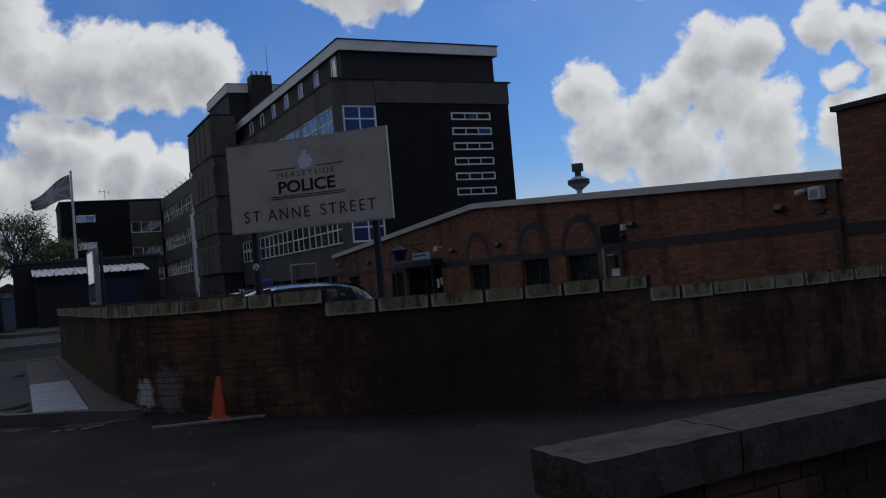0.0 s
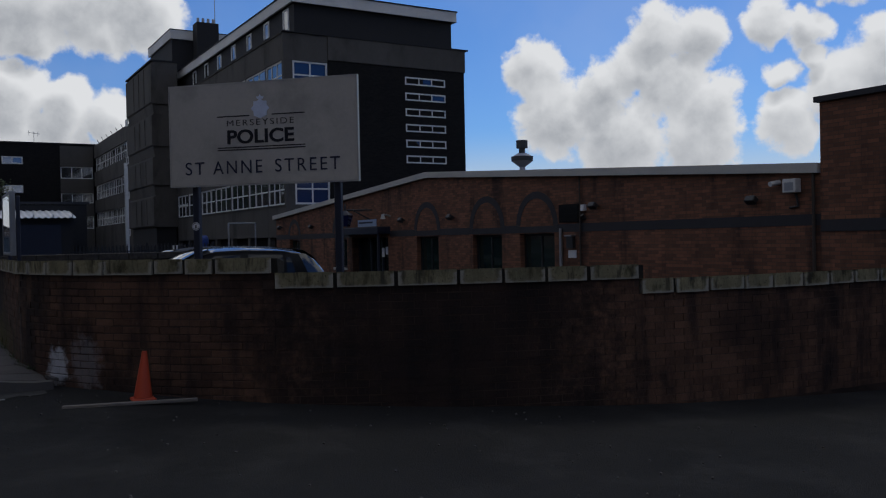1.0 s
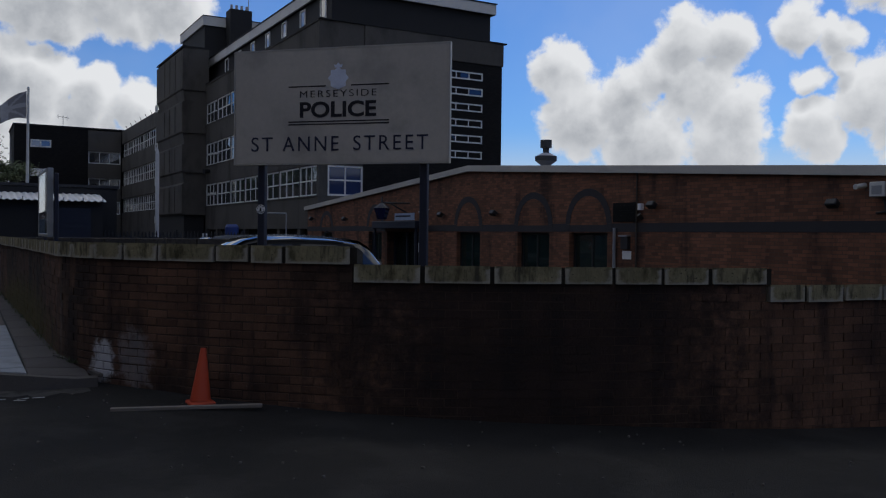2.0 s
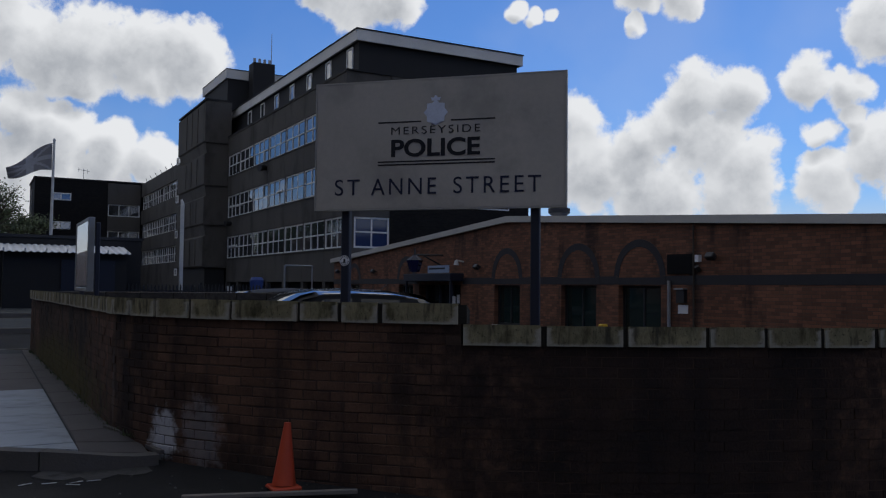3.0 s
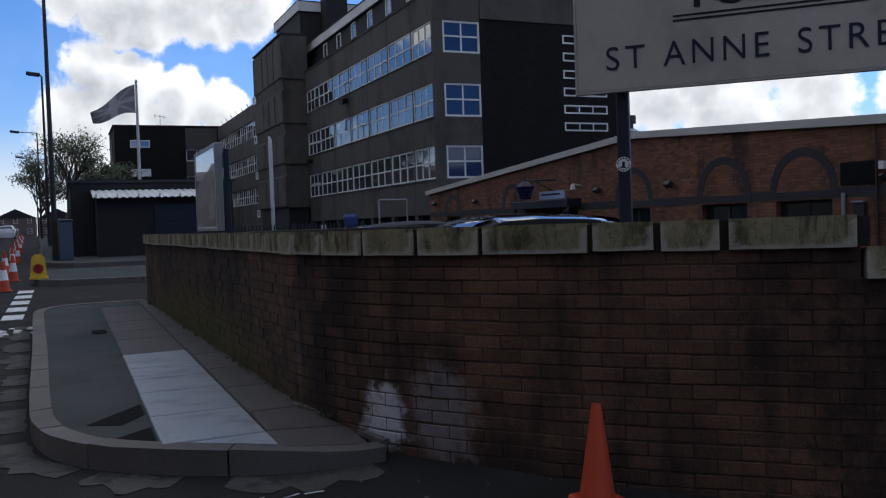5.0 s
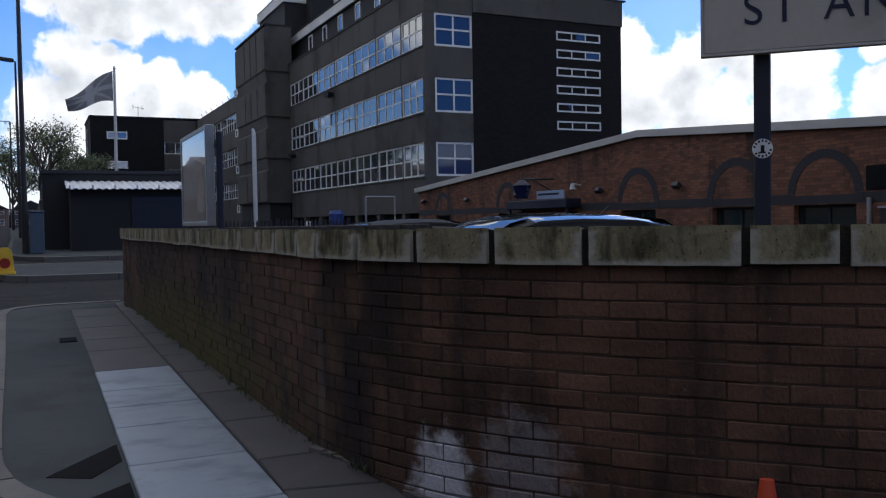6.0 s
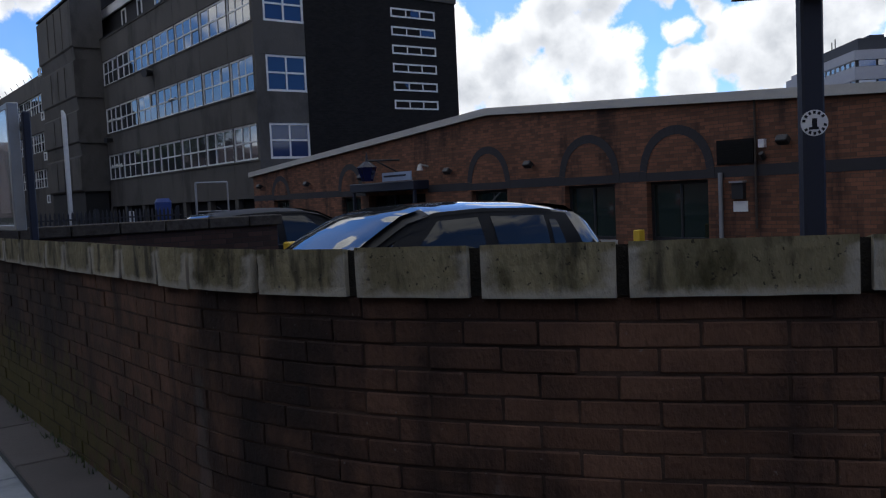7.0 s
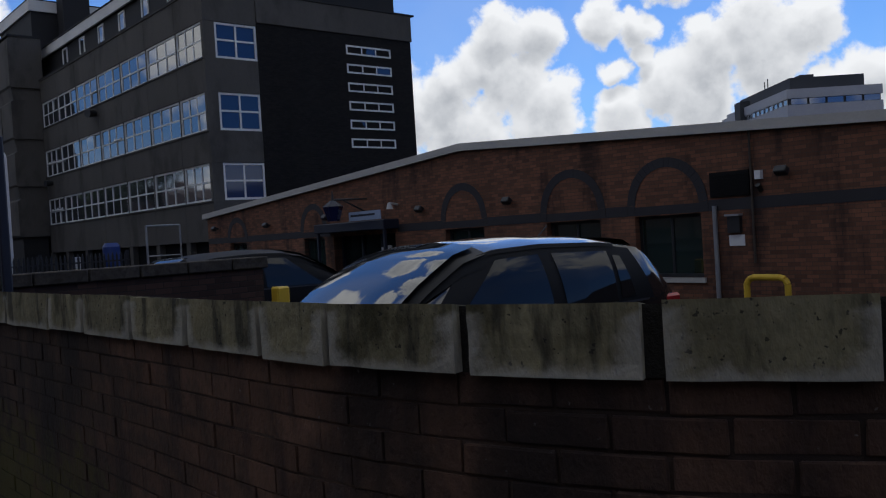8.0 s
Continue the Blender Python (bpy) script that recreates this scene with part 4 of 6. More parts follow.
M_FRAME = surface("pale_aluminium", (0.3, 0.31, 0.31), 0.4, 0.2, 4.0, 40.0, 0.05, metal=0.3)
M_POSTER_TOP = surface("pale_blue_print_and_reflection", (0.5, 0.64, 0.74), 0.5, 0.5, 3.0, 20.0, 0.0)
M_POSTER_LOW = surface("dark_green_print_and_reflection", (0.07, 0.13, 0.11), 0.5, 0.5, 3.0, 20.0, 0.0)
M_CLEAR = bpy.data.materials.new("clear_glass")
M_CLEAR.use_nodes = True
b = M_CLEAR.node_tree.nodes["Principled BSDF"]
b.inputs["Transmission Weight"].default_value, b.inputs["Roughness"].default_value, b.inputs["IOR"].default_value = 1.0, 0.02, 1.45
poster_case()


# ---- windows ----
WINDOW_MESHES = {}


def window(parent, m, w, h, cols, rows, bar=0.07, transom=None, glass=None, depth=0.08, inner=None, mat=None, name="window"):
    """A framed window at m (x along, z up, y into the wall) with its panes. inner: bar width inside. transom: share of the height below the cross bar."""
    glass = glass or M_GLASS
    mat = mat or M_WHITE_FRAME
    inner = inner or bar * 0.8
    key = (w, h, cols, rows, bar, transom, glass.name, mat.name)
    if key not in WINDOW_MESHES:
        bm = boxes((0, w, 0, depth, 0, bar), (0, w, 0, depth, h - bar, h), (0, bar, 0, depth, bar, h - bar), (w - bar, w, 0, depth, bar, h - bar))
        xs = [bar + (w - 2 * bar) * i / cols for i in range(cols + 1)]
        zs = [bar + (h - 2 * bar) * i / rows for i in range(rows + 1)]
        if transom and rows == 2:
            zs[1] = bar + (h - 2 * bar) * transom
        for z in zs[1:-1]:
            box(bm, bar, w - bar, 0.005, depth - 0.01, z - inner / 2, z + inner / 2)
        for x in xs[1:-1]:
            for z0, z1 in zip(zs, zs[1:]):
                box(bm, x - inner / 2, x + inner / 2, 0.008, depth - 0.012, z0 + (inner / 2 if z0 != zs[0] else 0), z1 - (inner / 2 if z1 != zs[-1] else 0))
        fm = mesh_of("window", bm, mat)
        panes = []
        for x0, x1 in zip(xs, xs[1:]):
            for z0, z1 in zip(zs, zs[1:]):
                panes.append((mesh_of("pane", boxes((x0, x1, depth * 0.5, depth * 0.5 + 0.01, z0, z1)), glass)))
        WINDOW_MESHES[key] = (fm, panes)
    fm, panes = WINDOW_MESHES[key]
    ob = piece(name, fm, parent, m)
    for pm in panes:
        p = new("pane", pm)
        p.parent = ob
        p.matrix_basis = Matrix.Rotation(random.uniform(-0.012, 0.012), 4, "Z") @ Matrix.Rotation(random.uniform(-0.012, 0.012), 4, "X")
    return ob


def facing_y(x, y, z):
    return Matrix.Translation((x, y, z))


def facing_x(x, y, z):
    """Window on a wall that looks towards -x; it runs towards -y from y."""
    return Matrix.Translation((x, y, z)) @ Matrix.Rotation(radians(-90), 4, "Z")


# ---- office block ----
def office():
    base = thing("office_building", "five storey dark concrete office block with strip windows", "office building", (21, 55, -0.45))
    X0, X1, Y0, Y1 = 16.35, 27.45, 44.1, 100.0
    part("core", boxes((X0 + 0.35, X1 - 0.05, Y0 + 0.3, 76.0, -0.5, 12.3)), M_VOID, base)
    part("end_wall", boxes((18.86, X1, Y0, Y0 + 0.3, -0.5, 11.15)), M_BLACK_BRICK, base, "black brick end wall")
    part("back_wall", boxes((X1 - 0.05, X1, Y0 + 0.3, 103, -0.5, 11.15)), M_BLACK_BRICK, base)
    floors = ((3.46, 5.05), (6.42, 8.03), (9.47, 11.0))
    bays = [44.32] + [46.95 + 3.4 * i for i in range(6)] + [67.0]
    # concrete bands, panel by panel
    bands = [(1.75, 3.46), (5.05, 6.42), (8.03, 9.47), (11.0, 12.42)]
    for z0, z1 in bands:
        for i in range(7):
            part("panel", boxes((X0, X0 + 0.3, bays[i] + (0.012 if i else 0.075), bays[i + 1] - 0.012, z0, z1), bevel=0.01), M_CONC, base)
        part("panel", boxes((X0, 18.85, Y0 + 0.004, Y0 + 0.29, z0, z1), bevel=0.01), M_CONC, base)
        part("sill", boxes((X0 - 0.05, X0 + 0.1, bays[0] - 0.2, bays[7], z1 - 0.06, z1 + 0.0)), M_CONC, base)
    part("top_band", boxes((18.86, X1 + 0.06, Y0 - 0.06, Y0 + 0.3, 11.154, 12.42), bevel=0.01), M_CONC, base)
    part("parapet_trim", boxes((X0 - 0.05, X1 + 0.25, Y0 - 0.1, Y0 + 0.35, 12.424, 12.5)), M_DARK, base)
    part("parapet_trim", boxes((X0 - 0.06, X0 + 0.4, Y0 + 0.352, 67.0, 12.424, 12.5)), M_DARK, base)
    part("corner_column", boxes((X0 + 0.01, X0 + 0.52, Y0 + 0.008, Y0 + 0.24, 3.46, 11.0)), M_CONC, base)
    for z0, z1 in floors:
        window(base, facing_y(16.88, Y0 + 0.05, z0), 1.97, z1 - z0, 2, 2, 0.1, 0.52, M_GLASS_BLUE)
        for i in range(7):
            part("mullion", boxes((X0 + 0.03, X0 + 0.3, bays[i + 1] - 0.04, bays[i + 1] + 0.04, z0, z1)), M_CONC, base)
            window(base, facing_x(X0 + 0.06, bays[i + 1] - 0.04, z0), round(bays[i + 1] - bays[i] - 0.08, 3), z1 - z0, 3, 2, 0.085, 0.5)
    # open top-hung sashes
    for y, z in ((64.6, 10.2 - 3.05), (66.4, 7.2), (65.4, 4.3), (66.4, 4.3), (55.2, 7.25)):
        ob = window(base, facing_x(X0 - 0.02, y, z) @ Matrix.Rotation(radians(-38), 4, "X") @ Matrix.Translation((0, 0, 0)), 0.9, 0.75, 1, 1, 0.07)
    for k in range(6):
        window(base, facing_y(23.52, Y0 - 0.03, 10.2 - 0.882 * k), 2.62, 0.44, 3, 1, 0.075, None, M_GLASS_BLUE)
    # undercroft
    # a black sheet behind the columns stands in for the shade under the block
    part("undercroft_shade_sheet", boxes((X0 + 0.3, X0 + 0.5, Y0 + 0.3, 67, -0.5, 1.75)), M_VOID, base)
    for i in range(8):
        part("column", boxes((X0 + 0.02, X0 + 0.3, bays[i] - 0.2, bays[i] + 0.2, -0.5, 1.75)), M_CONC, base)
    part("end_base", boxes((X0 + 0.05, 18.85, Y0 + 0.02, Y0 + 0.3, -0.5, 1.75)), M_CONC, base)
    # set-back top storey under a pale fascia
    part("top_storey", boxes((17.25, 27.0, 44.7, 70.0, 12.3, 14.15)), M_DARK, base)
    roof = part("roof", boxes((17.05, 27.15, 44.45, 70.0, 14.152, 14.2)), M_DARK, base)
    for r in ((17.0, 27.2, 44.38, 44.5, 14.14, 14.72), (17.0, 17.12, 44.502, 70.0, 14.14, 14.72), (27.08, 27.2, 44.502, 70, 14.14, 14.72)):
        part("fascia", boxes(r, bevel=0.01), M_FASCIA, roof)
    part("roof_edge", boxes((16.95, 27.25, 44.33, 70.0, 14.722, 14.78)), M_DARK, roof)
    part("roof_vent", boxes((21.9, 22.2, 45, 45.3, 14.78, 14.95)), M_DARK, roof)
    for i in range(7):
        window(base, facing_x(17.19, 46.25 + 3.13 * i, 12.85), 0.85, 1.2, 1, 1, 0.09)
    # stair tower of stacked concrete blocks
    tower = part("stair_tower_core", boxes((14.85, 16.3, 67.25, 76.0, -0.5, 15.0)), M_DARK, base)
    for z0, z1 in ((11.95, 15.05), (8.8, 11.2), (5.9, 8.05), (2.8, 5.15)):
        prof = [(14.62, z0 + 0.12), (14.74, z0), (16.55, z0), (16.55, z1), (14.8, z1), (14.62, z1 - 0.15)]
        part("tower_block", prism(prof, 67.0, 76.4, "y"), M_CONC, base)
        if z0 < 11:
            prof = [(14.82, z1), (16.5, z1), (16.5, z1 + 0.75), (14.7, z1 + 0.75)]
            part("tower_joint", prism(prof, 67.15, 76.2, "y"), M_CONC, base)
        for y in (69.3, 71.2, 73.1):
            part("tower_rib", boxes((14.57, 14.64, y, y + 0.12, z0 + 0.2, z1 - 0.25)), M_CONC, base)
        window(base, facing_x(14.6, 76.9, z0 - 0.55), 0.8, 0.6, 1, 1, 0.1)
    for z in (15.05,):
        part("tower_cap", boxes((14.6, 16.6, 66.95, 76.4, z + 0.004, z + 0.12)), M_DARK, base)
    # plant room and chimney
    part("plant_room", boxes((16.95, 22.5, 70.02, 77.6, 12.4, 17.75)), M_DARK, base)
    for r in ((16.8, 22.7, 69.88, 70.0, 17.55, 18.25), (16.8, 16.92, 70.002, 77.8, 17.55, 18.25)):
        part("fascia", boxes(r), M_FASCIA, base)
    part("plant_roof", boxes((16.78, 22.7, 69.86, 77.8, 18.254, 18.32)), M_DARK, base)
    chimney = part("chimney", boxes((18.55, 20.25, 68.6, 69.85, 14.8, 18.75)), M_DARK, base)
    for i in range(4):
        part("chimney_pot", rods(((18.8 + 0.4 * i, 69.2, 18.75), (18.8 + 0.4 * i, 69.2, 19.2), 0.12, 0.1)), M_GREY_METAL, chimney)
    part("aerial_mast", rods(((20.2, 69.4, 18.3), (20.2, 69.4, 21.4), 0.035, 0.02)), M_GREY_METAL, base)
    part("wall_lamp", rods(((X0, 57.5, 9.05), (X0 - 0.5, 57.3, 9.0), 0.16, 0.24)), M_BLACK_METAL, base)
    part("wall_lamp", rods(((X0, 65.8, 6.0), (X0 - 0.45, 65.7, 5.95), 0.14, 0.2)), M_BLACK_METAL, base)
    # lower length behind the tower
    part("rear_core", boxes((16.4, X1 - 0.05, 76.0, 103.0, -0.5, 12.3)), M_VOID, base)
    for z0, z1 in ((-0.5, 3.6), (5.1, 6.5), (8.05, 9.6), (11.1, 12.5)):
        for i in range(6):
            part("panel", boxes((16.05, 16.4, 76.4 + 4.4 * i, 76.4 + 4.4 * (i + 1) - 0.03, z0, z1)), M_CONC, base)
    for z0, z1 in ((3.6, 5.1), (6.5, 8.05), (9.6, 11.1)):
        for i in range(9):
            window(base, facing_x(16.2, 79.25 + 2.88 * i, z0), 2.8, z1 - z0, 3, 2, 0.08)
    for k in range(9):
        y = 78 + 2.7 * k
        part("roof_spike", rods(((16.1, y, 12.5), (15.95, y + 0.1, 12.85), 0.03)), M_BLACK_METAL, base)
    # projecting end wing
    wing = part("wing_wall", boxes((5.4, 12.6, 103.0, 112.0, 0.0, 12.6)), M_BLACK_BRICK, base, "black brick wing end wall")
    part("wing_core", boxes((12.6, X1, 103.35, 112, 0, 12.5)), M_VOID, base)
    for z0, z1 in ((0.0, 3.4), (4.8, 6.2), (7.3, 8.9), (10.2, 12.5)):
        part("panel", boxes((12.62, 16.0, 103.02, 103.34, z0, z1)), M_CONC, base)
    for z0, z1 in ((3.4, 4.8), (6.2, 7.3), (8.9, 10.2)):
        window(base, facing_y(12.66, 103.15, z0), 3.3, z1 - z0, 3, 1, 0.1)
    for z in (10.35, 7.3, 4.3):
        window(base, facing_y(6.95, 102.94, z), 2.0, 0.8, 2, 1, 0.12)
    part("wing_trim", boxes((5.3, 16.4, 102.9, 112, 12.604, 12.75)), M_DARK, base)
    part("aerial", rods(((10.2, 104, 12.7), (10.2, 104, 14.0), 0.03), ((9.6, 104, 13.9), (10.8, 104, 13.75), 0.025), ((9.7, 104, 13.6), (9.7, 104, 14.1), 0.02), ((10.6, 104, 13.5), (10.6, 104, 14.0), 0.02)), M_GREY_METAL, base)
    part("side_aerial", rods(((5.2, 105, 8.6), (5.2, 105, 11.5), 0.04)), M_GREY_METAL, base)


office()


# ---- low brick station house ----
def arch_points(y0, y1, spring, crown, n=22):
    c, a = (y0 + y1) / 2, (y1 - y0) / 2
    out = []
    for i in range(n + 1):
        q = math.pi * i / n
        lift = abs(math.sin(q)) ** 0.82
        out.append((c - a * math.cos(q), spring + (crown - spring) * lift))
    return out


def station_house():
    X = 15.1
    base = thing("station_house", "single storey red brick station house with dark brick arches", "building", (20, 27, -0.5))
    ridge, eave, y0, y1, ym = 3.6, 2.62, 12.0, 42.2, 27.1

    def roofline(y):
        return eave + (ridge - eave) * (1 - abs(y - ym) / (ym - y0 if y < ym else y1 - ym))

    holes = [(20.2, 21.8, 0.32, 1.6), (22.72, 24.32, 0.32, 1.6), (26.45, 27.95, 0.32, 1.6), (30.15, 33.35, -0.6, 1.6), (33.85, 35.1, 0.4, 1.6), (39.1, 40.4, 0.4, 1.6)]
    edges = [y0]
    for a, b, c, d in holes:
        edges += [a, b]
    edges.append(y1)
    def wall_piece(a, b, z0, z1a, z1b):
        bm = bmesh.new()
        vs = [bm.verts.new(v) for v in ((X, a, z0), (X, b, z0), (X, b, z1b), (X, a, z1a), (X + 0.3, a, z0), (X + 0.3, b, z0), (X + 0.3, b, z1b), (X + 0.3, a, z1a))]
        for f in ((0, 1, 2, 3), (7, 6, 5, 4), (0, 4, 5, 1), (1, 5, 6, 2), (2, 6, 7, 3), (3, 7, 4, 0)):
            bm.faces.new([vs[i] for i in f])
        part("wall", bm, M_STREET_BRICK, base, "weathered red brick wall")

    for a, b in ((y0, ym), (ym, y1)):
        wall_piece(a, b, 1.6, roofline(a), roofline(b))
    for i in range(0, len(edges), 2):
        wall_piece(edges[i], edges[i + 1], -0.6, 1.6, 1.6)
    for a, b, c, d in holes:
        if c > 0:
            wall_piece(a, b, -0.6, c, c)
    # solid filler behind the openings, its black painted as indoor shade
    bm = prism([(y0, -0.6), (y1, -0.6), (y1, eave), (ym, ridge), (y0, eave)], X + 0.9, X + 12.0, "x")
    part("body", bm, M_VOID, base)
    for a, b in ((y0 + 0.005, ym), (ym, y1 + 0.2)):
        za, zb = (roofline(a), roofline(b)) if b < y1 else (roofline(a), eave - 0.01)
        bm = prism([(a, za), (b, zb), (b, zb + 0.19), (a, za + 0.19)], X - 0.12, X + 0.35, "x")
        part("roof_trim", bm, M_CAP, base, "pale metal roof edge trim")
        bm = prism([(a, za + 0.02), (b, zb + 0.02), (b, zb + 0.12), (a, za + 0.12)], X + 0.352, X + 12.0, "x")
        part("roof", bm, M_DARK, base)
    # dark brick string course, broken at the arches
    arches = [(20.02, 21.98, 2.78), (22.55, 24.5, 2.78), (26.3, 28.12, 2.78), (33.65, 35.3, 2.72), (38.95, 40.55, 2.55)]
    stops = [y0]
    for a, b, c in arches:
        stops += [a, b]
    stops.append(y1)
    for i in range(0, len(stops), 2):
        a, b = stops[i], stops[i + 1]
        if a < 30 < b:
            part("string_course", boxes((X - 0.008, X + 0.05, a, 30.0, 1.62, 1.84)), M_BLUE_BRICK, base)
            part("string_course", boxes((X - 0.008, X + 0.05, 33.5, b, 1.62, 1.84)), M_BLUE_BRICK, base)
        else:
            part("string_course", boxes((X - 0.008, X + 0.05, a, b, 1.62, 1.84)), M_BLUE_BRICK, base)
    for a, b, crown in arches:
        outer = arch_points(a, b, 1.62, crown)
        inner = arch_points(a + 0.2, b - 0.2, 1.62, crown - 0.2)
        arch = None
        for i in range(len(outer) - 1):
            quad = [outer[i], outer[i + 1], inner[i + 1], inner[i]]
            bm = bmesh.new()
            cy, cz = sum(q[0] for q in quad) / 4, sum(q[1] for q in quad) / 4
            vs = []
            for w in (X - 0.01, X + 0.05):
                vs.append([bm.verts.new((w, cy + (q[0] - cy) * 0.97, cz + (q[1] - cz) * 0.97)) for q in quad])
            bm.faces.new(vs[0]), bm.faces.new(vs[1][::-1])
            for k in range(4):
                bm.faces.new((vs[0][k], vs[0][(k + 1) % 4], vs[1][(k + 1) % 4], vs[1][k]))
            part("arch_brick", bm, M_BLUE_BRICK, base)
        part("lintel", boxes((X - 0.006, X + 0.05, a + 0.2, b - 0.2, 1.62, 1.8)), M_BLUE_BRICK, base)
    for a, b, c, d in holes:
        if c > 0:
            window(base, facing_x(X + 0.16, b, c), b - a, d - c, 2, 1, 0.07, glass=M_GLASS_GREEN, mat=M_BLACK_METAL)
            part("window_sill", boxes((X - 0.06, X + 0.16, a - 0.05, b + 0.05, c - 0.1, c)), M_CAP, base)
    # entrance with blue canopy, door, notice board
    door = part("entrance_screen", boxes((X + 0.35, X + 0.4, 30.15, 33.35, -0.6, 1.6)), M_GLASS_DARK, base)
    for y in (30.18, 31.2, 32.2, 33.28):
        part("door_post", boxes((X + 0.28, X + 0.348, y - 0.04, y + 0.04, -0.6, 1.6)), M_NAVY, door)
    part("notice", boxes((X + 0.27, X + 0.279, 31.0, 31.22, 0.85, 1.2)), M_WHITE_BAND, door)
    part("notice", boxes((X + 0.27, X + 0.279, 30.7, 30.9, 0.95, 1.25)), M_WHITE_BAND, door)
    part("canopy", boxes((X - 0.55, X + 0.1, 29.95, 33.6, 1.72, 2.0), bevel=0.02), M_NAVY, base, "navy entrance canopy")
    part("canopy_post", boxes((X - 0.5, X - 0.42, 30.0, 30.08, -0.6, 1.72)), M_NAVY, base)
    part("canopy_post", boxes((X - 0.5, X - 0.42, 33.45, 33.53, -0.6, 1.72)), M_NAVY, base)
    sign = part("entrance_sign", boxes((X - 0.5, X - 0.46, 30.15, 31.7, 2.02, 2.28)), M_PALE_BLUE, base, "pale blue-grey entrance sign")
    part("sign_line", boxes((X - 0.503, X - 0.5, 30.4, 31.6, 2.14, 2.2)), M_NAVY, sign)
    # blue lantern on a bracket
    lx, ly, lz = X - 1.0, 31.75, 2.05
    lamp = part("lantern", rods(((lx, ly, lz), (lx, ly, lz + 0.42), 0.17, 0.3), seg=6), M_LANTERN, base, "blue glass lantern")
    part("lantern_cap", rods(((lx, ly, lz + 0.424), (lx, ly, lz + 0.6), 0.31, 0.08), seg=6), M_NAVY, lamp)
    part("finial", rods(((lx, ly, lz + 0.6), (lx, ly, lz + 0.88), 0.05, 0.015)), M_BLACK_METAL, lamp)
    part("bracket", rods(((lx, ly, lz + 0.62), (X, ly - 0.3, lz + 0.62), 0.03), ((lx + 0.3, ly - 0.1, lz + 0.6), (X, ly - 0.3, lz + 0.2), 0.025)), M_BLACK_METAL, lamp)
    part("camera_dome", rods(((X - 0.3, 29.95, 2.28), (X - 0.3, 29.95, 2.45), 0.1, 0.05), ((X - 0.3, 29.95, 2.45), (X, 29.95, 2.4), 0.025)), M_WHITE_METAL, base)
    for y, z in ((25.42, 2.2), (28.8, 2.2), (33.5, 2.22), (37.3, 2.15), (41.3, 2.2), (18.4, 2.27), (13.5, 2.17)):
        fl = part("floodlight", box(bmesh.new(), -0.08, 0.08, -0.12, 0.12, -0.075, 0.075, pose(X - 0.18, y, z, 0, 35, 0), 0.02), M_BLACK_METAL, base)
        part("arm", rods(((X, y, z), (X - 0.2, y, z), 0.025)), M_BLACK_METAL, fl)
    # vent, pipes and boxes
    vent = part("vent", boxes((X - 0.04, X + 0.02, 19.12, 19.95, 1.88, 2.36)), M_SEAL, base)
    for k in range(7):
        part("slat", boxes((X - 0.055, X - 0.04, 19.15, 19.92, 1.91 + 0.063 * k, 1.94 + 0.063 * k)), M_SEAL, vent)
    part("drain_pipe", rods(((X - 0.04, 19.07, 0.6), (X - 0.04, 19.07, 3.2), 0.022)), M_BARK, base)
    part("down_pipe", rods(((X - 0.06, 19.86, -0.6), (X - 0.06, 19.86, 1.72), 0.045)), M_GREY_METAL, base)
    part("down_pipe", rods(((X - 0.05, 12.15, -0.6), (X - 0.05, 12.15, 2.7), 0.03)), M_BARK, base)
    part("key_pad", boxes((X - 0.1, X, 19.32, 19.58, 1.18, 1.5)), M_BLACK_METAL, base)
    part("key_pad_hood", boxes((X - 0.16, X, 19.3, 19.6, 1.502, 1.54)), M_GREY_METAL, base)
    part("white_plate", boxes((X - 0.02, X, 19.28, 19.6, 0.93, 1.14)), M_WHITE_BAND, base)
    part("alarm_sensor", boxes((X - 0.1, X, 18.85, 18.97, 2.16, 2.32)), M_WHITE_BAND, base)
    part("sensor_bracket", rods(((X - 0.02, 18.9, 1.95), (X - 0.12, 18.9, 2.05), 0.05)), M_BLACK_METAL, base)
    unit = part("white_unit", boxes((X - 0.22, X - 0.04, 12.42, 12.72, 2.27, 2.54), bevel=0.01), M_WHITE_METAL, base)
    part("unit_grille", boxes((X - 0.225, X - 0.22, 12.47, 12.67, 2.31, 2.47)), M_GREY_METAL, unit)
    part("cable", rods(((X - 0.03, 12.55, 2.25), (X - 0.03, 12.5, 2.0), 0.02), ((X - 0.03, 12.5, 2.0), (X - 0.03, 12.7, 1.98), 0.02)), M_BLACK_METAL, base)
    part("security_camera", rods(((X, 12.95, 2.5), (X - 0.25, 12.98, 2.46), 0.05)), M_WHITE_METAL, base)
    # taller block at the near end
    part("tall_block", boxes((X - 0.06, X + 12.0, 3.0, 11.98, -0.6, 3.95)), M_STREET_BRICK, base, "taller red brick block")
    part("tall_block_trim", boxes((X - 0.14, X + 12.0, 2.9, 12.06, 3.954, 4.06)), M_BLUE_BRICK, base)
    part("tall_string_course", boxes((X - 0.08, X - 0.06, 3.0, 11.98, 1.5, 1.72)), M_BLUE_BRICK, base)


M_PALE_BLUE = surface("pale_blue_sign_face", (0.3, 0.38, 0.52), 0.5, 0.2, 3.0, 30.0, 0.0)
M_LANTERN = plain("blue_lantern_glass", (0.008, 0.012, 0.06), 0.15, spec=0.7)
station_house()


